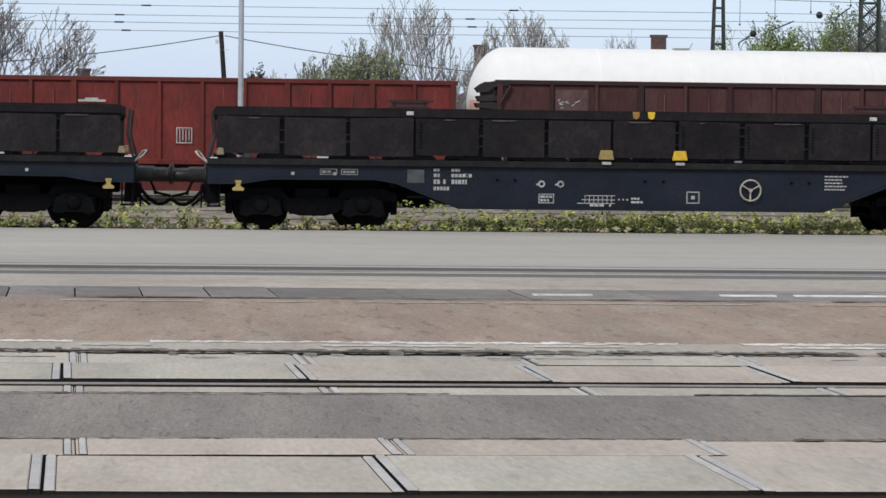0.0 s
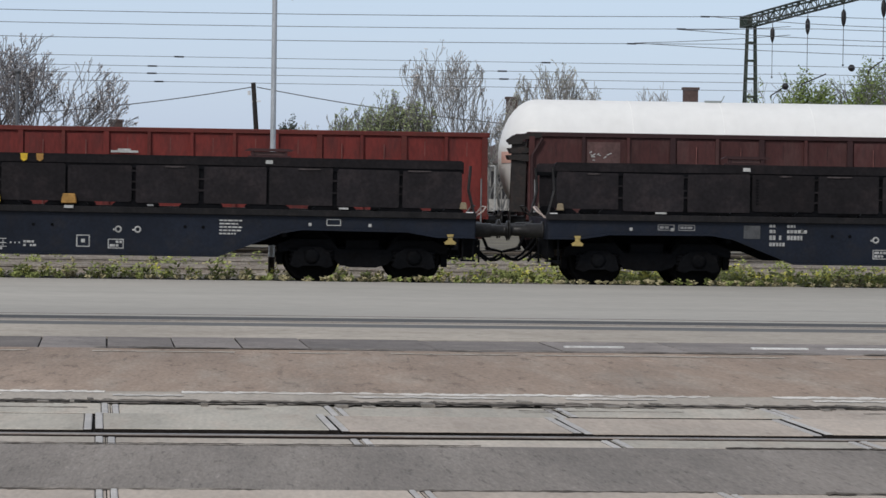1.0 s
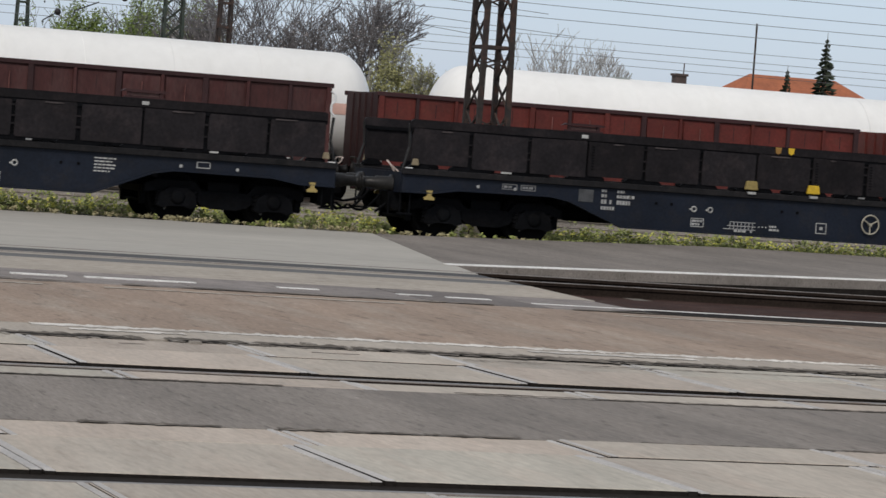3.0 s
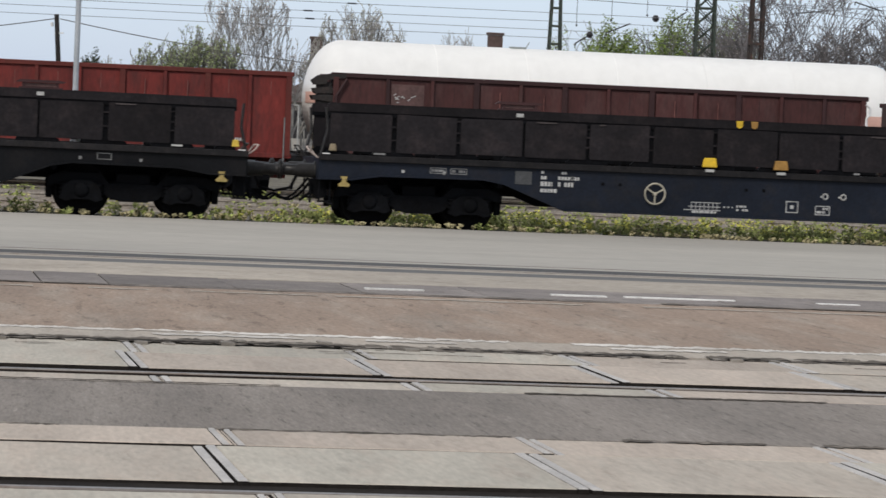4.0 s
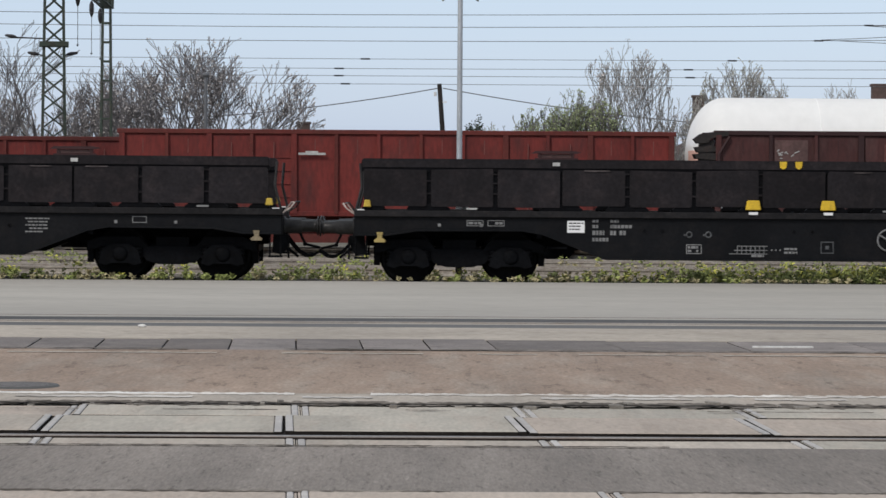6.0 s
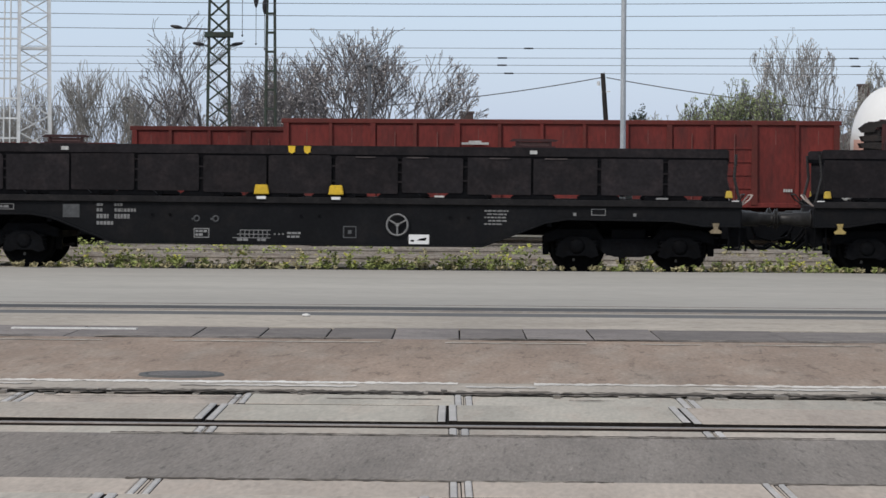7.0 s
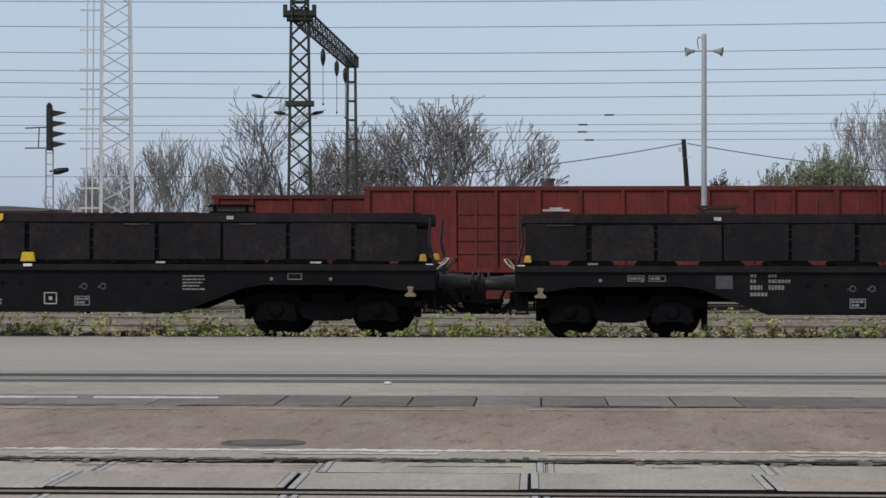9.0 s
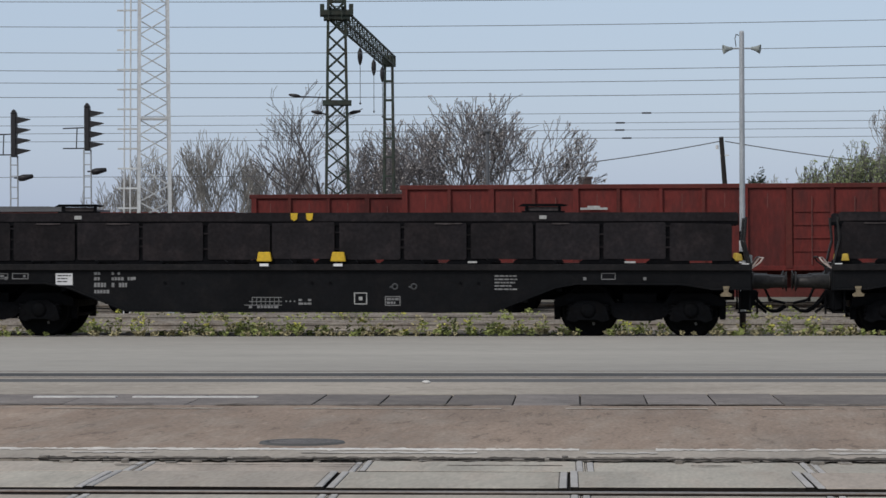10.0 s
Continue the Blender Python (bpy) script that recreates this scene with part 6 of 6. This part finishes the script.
# ---- houses and chimneys behind ----
def house(x0, x1, y, eaves, ridge, chimneys, roof, label):
    h = tagged(new("house"), label, "house")
    h.location = (0, y, FLOOR)
    bm = bmesh.new()
    box(bm, x0, x1, 0, 8, 0, eaves)
    part("wall", bm, M_PLASTER, h)
    bm = bmesh.new()
    xm = min(2.0, (x1 - x0) * 0.3)
    v = [bm.verts.new(p) for p in ((x0 - 0.4, -0.4, eaves), (x1 + 0.4, -0.4, eaves), (x1 + 0.4, 8.4, eaves), (x0 - 0.4, 8.4, eaves), (x0 + xm, 4, ridge), (x1 - xm, 4, ridge))]
    for q in ((0, 1, 5, 4), (2, 3, 4, 5), (1, 2, 5), (3, 0, 4), (3, 2, 1, 0)):
        bm.faces.new([v[i] for i in q])
    r = part("roof", bm, roof, h)
    for cx, w, top in chimneys:
        bm = bmesh.new()
        box(bm, cx - w / 2, cx + w / 2, 3.6, 4.2, ridge - 1.0, top)
        box(bm, cx - w / 2 - 0.06, cx + w / 2 + 0.06, 3.55, 4.25, top, top + 0.12)
        part("chimney", bm, M_BRICK, r, "sooty brick chimney")
    for i in range(int((x1 - x0) / 2.5)):
        bm = bmesh.new()
        box(bm, x0 + 0.8 + i * 2.5, x0 + 1.8 + i * 2.5, -0.02, 0.05, 1.2, 2.6)
        part("window", bm, M_DARK, h)
    return h


house(20.0, 29.0, 146, 3.6, 5.9, ((24.1, 0.72, 7.0),), M_ROOF, "plain house with a brick chimney behind the yard")
house(12.6, 18.5, 146, 3.0, 4.2, ((14.8, 0.60, 6.35),), M_BRICK, "plain house with a brick chimney behind the tank wagons")
house(-10.0, -1.0, 146, 2.6, 3.5, ((-5.55, 0.66, 4.85),), M_BRICK, "low house with a brick chimney behind the red wagon")
house(62.0, 71.0, 136, 4.6, 6.75, (), M_ROOF, "house with an orange tiled hip roof behind the yard")
bm = bmesh.new()
box(bm, 58.15, 58.72, 136, 136.6, FLOOR, 6.05)
box(bm, 58.09, 58.78, 135.94, 136.66, 6.05, 6.17)
tube(bm, (58.66, 136.3, 6.1), (58.66, 136.3, 6.72), 0.03, sides=6)
single("chimney_stack", bm, M_BRICK, "dark brick chimney with a thin pipe", "chimney")
bm = bmesh.new()
tube(bm, (62.15, 135.5, FLOOR), (62.15, 135.5, 9.0), 0.05, sides=6)
single("antenna_mast", bm, M_MASTBROWN, "thin dark antenna mast beside a house", "antenna")


# ---- trees ----
def tree(name, x, y, height, spread, seed, bark, label, stems=3, depth=5, upright=0.5, leaf=None, leaf_count=0, leaf_size=0.09, twig=0.011, start=0.15, fork=(2, 4), crown_from=0.35, fill=0.0):
    """A tapered trunk, limbs that fork again and again, and buds or small leaves on the twigs."""
    rng = random.Random(seed)
    t = tagged(new(name), label, "tree")
    t.location = (x, y, FLOOR)
    trunk, limbs = bmesh.new(), bmesh.new()
    tips = []

    def inside(q):
        z = q.z / height
        if not 0 <= z <= 1:
            return False
        reach = spread / 2 * math.sqrt(max(1 - ((z - 0.5) / 0.5) ** 2, 0)) if z > 0.5 else spread / 2 * (0.3 + 0.7 * z / 0.5)
        return math.hypot(q.x, q.y) <= reach * (0.95 + 0.3 * noise.noise(Vector((q.x * 0.7, q.z * 0.7, seed))))

    def grow(p, way, length, r, level):
        q = p + way * length
        for _ in range(4):
            if inside(q):
                break
            length *= 0.75
            q = p + way * length
        else:
            return
        bend = Vector((rng.uniform(-1, 1), rng.uniform(-1, 1), rng.uniform(-0.4, 0.5))) * length * 0.14
        mid = p.lerp(q, 0.5) + bend
        r1 = max(r * 0.68, twig)
        bm = trunk if level == depth else limbs
        sides = 6 if level >= depth - 1 else 3
        tube(bm, p, mid, r, (r + r1) / 2, sides, caps=False)
        tube(bm, mid, q, (r + r1) / 2, r1, sides, caps=False)
        if level <= 2:
            tips.append((mid, q))
        if level == 0:
            return
        for n in range(rng.randint(*fork)):
            at = p.lerp(q, rng.uniform(0.4, 1.0)) if n else q
            a = rng.uniform(0, 6.283)
            out = Vector((math.cos(a), math.sin(a), 0))
            away = Vector((at.x, at.y, 0)) / spread
            w = (way * 0.9 + out * rng.uniform(0.3, 0.75) + away * 0.3 + Vector((0, 0, upright * rng.uniform(0.0, 1.0)))).normalized()
            grow(at, w, length * rng.uniform(0.60, 0.88), r1 * rng.uniform(0.72, 0.95), level - 1)

    for i in range(stems):
        a = 6.283 * i / stems + rng.uniform(-0.5, 0.5)
        lean = (spread / height) * (rng.uniform(0.25, 0.7) if stems > 1 else 0.08)
        way = Vector((math.cos(a) * lean, math.sin(a) * lean, 1)).normalized()
        grow(Vector((math.cos(a) * 0.25, math.sin(a) * 0.25, 0)), way, height * 0.33, height * 0.026 / math.sqrt(stems), depth)
    part("trunk", trunk, bark, t)
    part("crown", limbs, bark, t)
    if leaf_count:
        bm = bmesh.new()
        for _ in range(leaf_count):
            a, b = rng.choice(tips)
            c = a.lerp(b, rng.random())
            if rng.random() < fill:
                d = Vector((rng.gauss(0, 1), rng.gauss(0, 1), abs(rng.gauss(0, 1)) * 0.9 + 0.02)).normalized()
                lump = 0.80 + 0.42 * noise.noise(d * 2.6 + Vector((seed, 0, 0)))
                rr = lump * rng.uniform(0.55, 1.0) ** 0.6
                c = Vector((d.x * spread / 2 * rr, d.y * spread / 2 * rr, height * (0.30 + 0.68 * d.z * rr)))
            if c.z < height * crown_from:
                continue
            c += Vector((rng.uniform(-1, 1), rng.uniform(-1, 1), rng.uniform(-1, 1))) * leaf_size * 1.2
            u = Vector((rng.uniform(-1, 1), rng.uniform(-1, 1), rng.uniform(-1, 1))).normalized() * leaf_size * rng.uniform(0.5, 1.1)
            v = u.orthogonal().normalized() * leaf_size * rng.uniform(0.3, 0.6)
            q = [bm.verts.new(p) for p in (c - u, c + v, c + u, c - v)]
            bm.faces.new(q)
        data = bpy.data.meshes.new("leaves")
        bm.to_mesh(data)
        bm.free()
        data.materials.append(leaf)
        ob = new("leaves", data)
        ob.parent = t
    return t


BARE = "bare grey-brown tree with a dense twiggy crown"
BARE_TALL = "pale bare shrub-like tree with upright twigs"
OPEN_TREE = "slender bare tree with open crooked limbs"
tree("bare_tree", -7.4, 110, 7.35, 9.0, 11, M_BARK, BARE, stems=6, depth=5, upright=0.3, leaf=M_BUD, leaf_count=3600, leaf_size=0.055, twig=0.012)
tree("bare_tree", -9.7, 112, 7.6, 5.6, 12, M_BARK, BARE, stems=4, depth=5, upright=0.4, leaf=M_BUD, leaf_count=2200, leaf_size=0.055, twig=0.012)
tree("bare_tree", -10.6, 104, 6.2, 4.0, 17, M_BARK, BARE, stems=4, depth=5, upright=0.5, leaf=M_BUD, leaf_count=700, leaf_size=0.06, twig=0.012)
tree("bare_tree", -14.0, 106, 8.0, 5.6, 63, M_BARK, OPEN_TREE, stems=4, depth=5, upright=0.25, leaf=M_BUD, leaf_count=600, leaf_size=0.05, twig=0.010)
tree("bare_tree", -11.6, 107, 6.4, 4.4, 13, M_BARK, OPEN_TREE, stems=4, depth=5, upright=0.3, leaf=M_BUD, leaf_count=700, leaf_size=0.06, twig=0.012)
tree("bare_tree", -18.2, 110, 6.2, 4.0, 14, M_BARKPALE, BARE_TALL, stems=9, depth=4, upright=1.2, leaf=M_BUD, leaf_count=500, leaf_size=0.05, twig=0.012)
tree("bare_tree", -20.9, 112, 5.6, 4.0, 15, M_BARKPALE, BARE_TALL, stems=8, depth=4, upright=1.1, twig=0.012)
tree("bare_tree", -16.0, 112, 5.6, 4.2, 19, M_BARKPALE, BARE_TALL, stems=8, depth=4, upright=1.1, leaf=M_BUD, leaf_count=400, leaf_size=0.05, twig=0.012)
tree("bare_tree", -22.8, 113, 4.6, 3.0, 20, M_BARKPALE, BARE_TALL, stems=6, depth=4, upright=1.1, twig=0.012)
tree("bare_tree", -12.4, 113, 5.0, 6.0, 16, M_BARK, BARE, stems=5, depth=5, upright=0.6, leaf=M_BUD, leaf_count=1200, leaf_size=0.06, twig=0.012)
tree("willow_tree", 8.3, 111, 7.4, 4.4, 21, M_BARKPALE, "tall pale tree with upright budding branches", stems=9, depth=5, upright=1.5, leaf=M_BUD, leaf_count=1100, leaf_size=0.06, twig=0.011, fork=(2, 3))
tree("green_bush_tree", 6.2, 109, 5.6, 3.4, 22, M_BARK, "bushy tree with young green leaves", stems=5, depth=5, upright=0.9, leaf=M_LEAFDARK, leaf_count=15000, leaf_size=0.06, crown_from=0.2, fill=0.75)
tree("green_bush_tree", 4.9, 109, 4.8, 3.0, 23, M_BARK, "bushy tree with young green leaves", stems=5, depth=5, upright=0.9, leaf=M_LEAFDARK, leaf_count=12000, leaf_size=0.06, crown_from=0.2, fill=0.75)
tree("green_bush_tree", 7.3, 108, 4.8, 2.4, 29, M_BARK, "bushy tree with young green leaves", stems=4, depth=5, upright=0.9, leaf=M_LEAFDARK, leaf_count=7000, leaf_size=0.06, crown_from=0.2, fill=0.7)
tree("bare_tree", 3.7, 111, 4.5, 2.6, 24, M_BARKPALE, "small bare tree beside green bushes", stems=5, depth=4, upright=1.0, leaf=M_LEAFDARK, leaf_count=700, leaf_size=0.06, twig=0.011)
tree("bare_tree", 10.2, 112, 5.6, 2.8, 25, M_BARKPALE, "small pale bare tree", stems=5, depth=4, upright=0.9, leaf=M_BUD, leaf_count=700, leaf_size=0.06, twig=0.011)
tree("pale_tree", 14.7, 130, 7.6, 5.2, 26, M_BARKPALE, "pale hazy tree with fine hanging twigs", stems=8, depth=5, upright=1.0, leaf=M_BUDPALE, leaf_count=1500, leaf_size=0.08, twig=0.014)
tree("pale_tree", 19.9, 135, 7.3, 2.8, 27, M_BARKPALE, "slim pale bare tree behind a house", stems=4, depth=5, upright=0.9, twig=0.013)
for x, y, h, s, k in ((26.4, 138, 7.6, 4.4, 31), (28.6, 140, 8.0, 4.4, 34), (31.0, 140, 8.7, 5.2, 32), (34.4, 141, 8.6, 5.6, 33)):
    tree("green_bush_tree", x, y, h, s, k, M_BARK, "round bushy tree with fresh green leaves", stems=5, depth=4, upright=0.4, leaf=M_LEAF, leaf_count=19000, leaf_size=0.10, crown_from=0.3, fill=0.96)
tree("bare_tree", 29.4, 110, 8.75, 8.4, 41, M_BARK, BARE, stems=5, depth=5, upright=0.15, leaf=M_BUD, leaf_count=1200, leaf_size=0.05, twig=0.013, fork=(3, 4))
tree("bare_tree", 33.5, 110, 8.7, 6.6, 42, M_BARK, BARE, stems=4, depth=5, upright=0.15, leaf=M_BUD, leaf_count=900, leaf_size=0.05, twig=0.013, fork=(3, 4))
tree("bare_tree", 26.6, 113, 7.4, 5.0, 43, M_BARK, BARE, stems=5, depth=5, upright=0.3, twig=0.012)
tree("green_bush_tree", 33.2, 104, 5.9, 3.6, 44, M_BARKPALE, "small birch-like tree with yellow-green leaves", stems=4, depth=5, upright=0.9, leaf=M_LEAFOLIVE, leaf_count=12000, leaf_size=0.07, crown_from=0.2, fill=0.8)
tree("bare_tree", 46.0, 120, 7.9, 6.4, 45, M_BARKPALE, "pale bare tree with thin open twigs", stems=6, depth=5, upright=0.8, twig=0.011)
tree("bare_tree", 41.5, 124, 5.8, 5.0, 46, M_BARKPALE, "pale bare tree with thin open twigs", stems=5, depth=4, upright=0.8, twig=0.011)


def fir(x, y, height, width, seed):
    rng = random.Random(seed)
    t = tagged(new("fir_tree"), "dark green fir tree behind the yard", "tree")
    t.location = (x, y, FLOOR)
    bm = bmesh.new()
    tube(bm, (0, 0, 0), (0, 0, height), height * 0.02, 0.01, sides=6)
    part("trunk", bm, M_BARK, t)
    bm = bmesh.new()
    layers = 34
    for i in range(layers):
        z = height * (0.15 + 0.83 * i / layers)
        r = width / 2 * (1 - i / layers) ** 0.85 + 0.05
        for j in range(16):
            a = rng.uniform(0, 6.28)
            rr = r * rng.uniform(0.6, 1.1)
            tip = Vector((math.cos(a) * rr, math.sin(a) * rr, z - rr * rng.uniform(-0.1, 0.45)))
            side = Vector((-math.sin(a), math.cos(a), 0)) * rr * 0.22
            v = [bm.verts.new(p) for p in (Vector((0, 0, z + 0.1)), tip.lerp(Vector((0, 0, z)), 0.4) + side, tip, tip.lerp(Vector((0, 0, z)), 0.4) - side - Vector((0, 0, 0.12)))]
            bm.faces.new(v)
    part("needles", bm, M_FIR, t)


tree("conifer_bush", 2.78, 130, 5.05, 1.7, 51, M_BARK, "small dark conifer bush behind the red wagon", stems=3, depth=4, upright=1.2, leaf=M_FIR, leaf_count=7000, leaf_size=0.08, crown_from=0.3, fill=0.8)
fir(58.6, 120, 8.2, 2.8, 2)
fir(57.2, 121, 6.6, 2.2, 3)


# ---- movement ----
def gap_at(t):
    """Where the first gap between two wagons is after t seconds."""
    return -0.3919 + 5.14483 * t + 0.006588 * t**2 - 0.0024036 * t**3


def motions():
    spins = [(i / 10, (gap_at(i / 10) - gap_at(0)) / WHEEL_R) for i in range(101)]
    for k, (wagon, sets) in enumerate(TRAIN):
        rows = []
        for i in range(21):
            x = gap_at(i / 2) + (0.5 - k) * PITCH - (0.12 if k == 4 else 0.0)
            fore, aft = track_level(x + BOGIE_X), track_level(x - BOGIE_X)
            rows.append((i / 2, pose(x, 49.95, (fore + aft) / 2, 0, math.degrees(math.atan2(aft - fore, 2 * BOGIE_X)))))
        walk(wagon, rows)
        for ws, ax in sets:
            walk(ws, [(t, pose(ax, 0, WHEEL_R, 0, math.degrees(a), 0)) for t, a in spins])


motions()
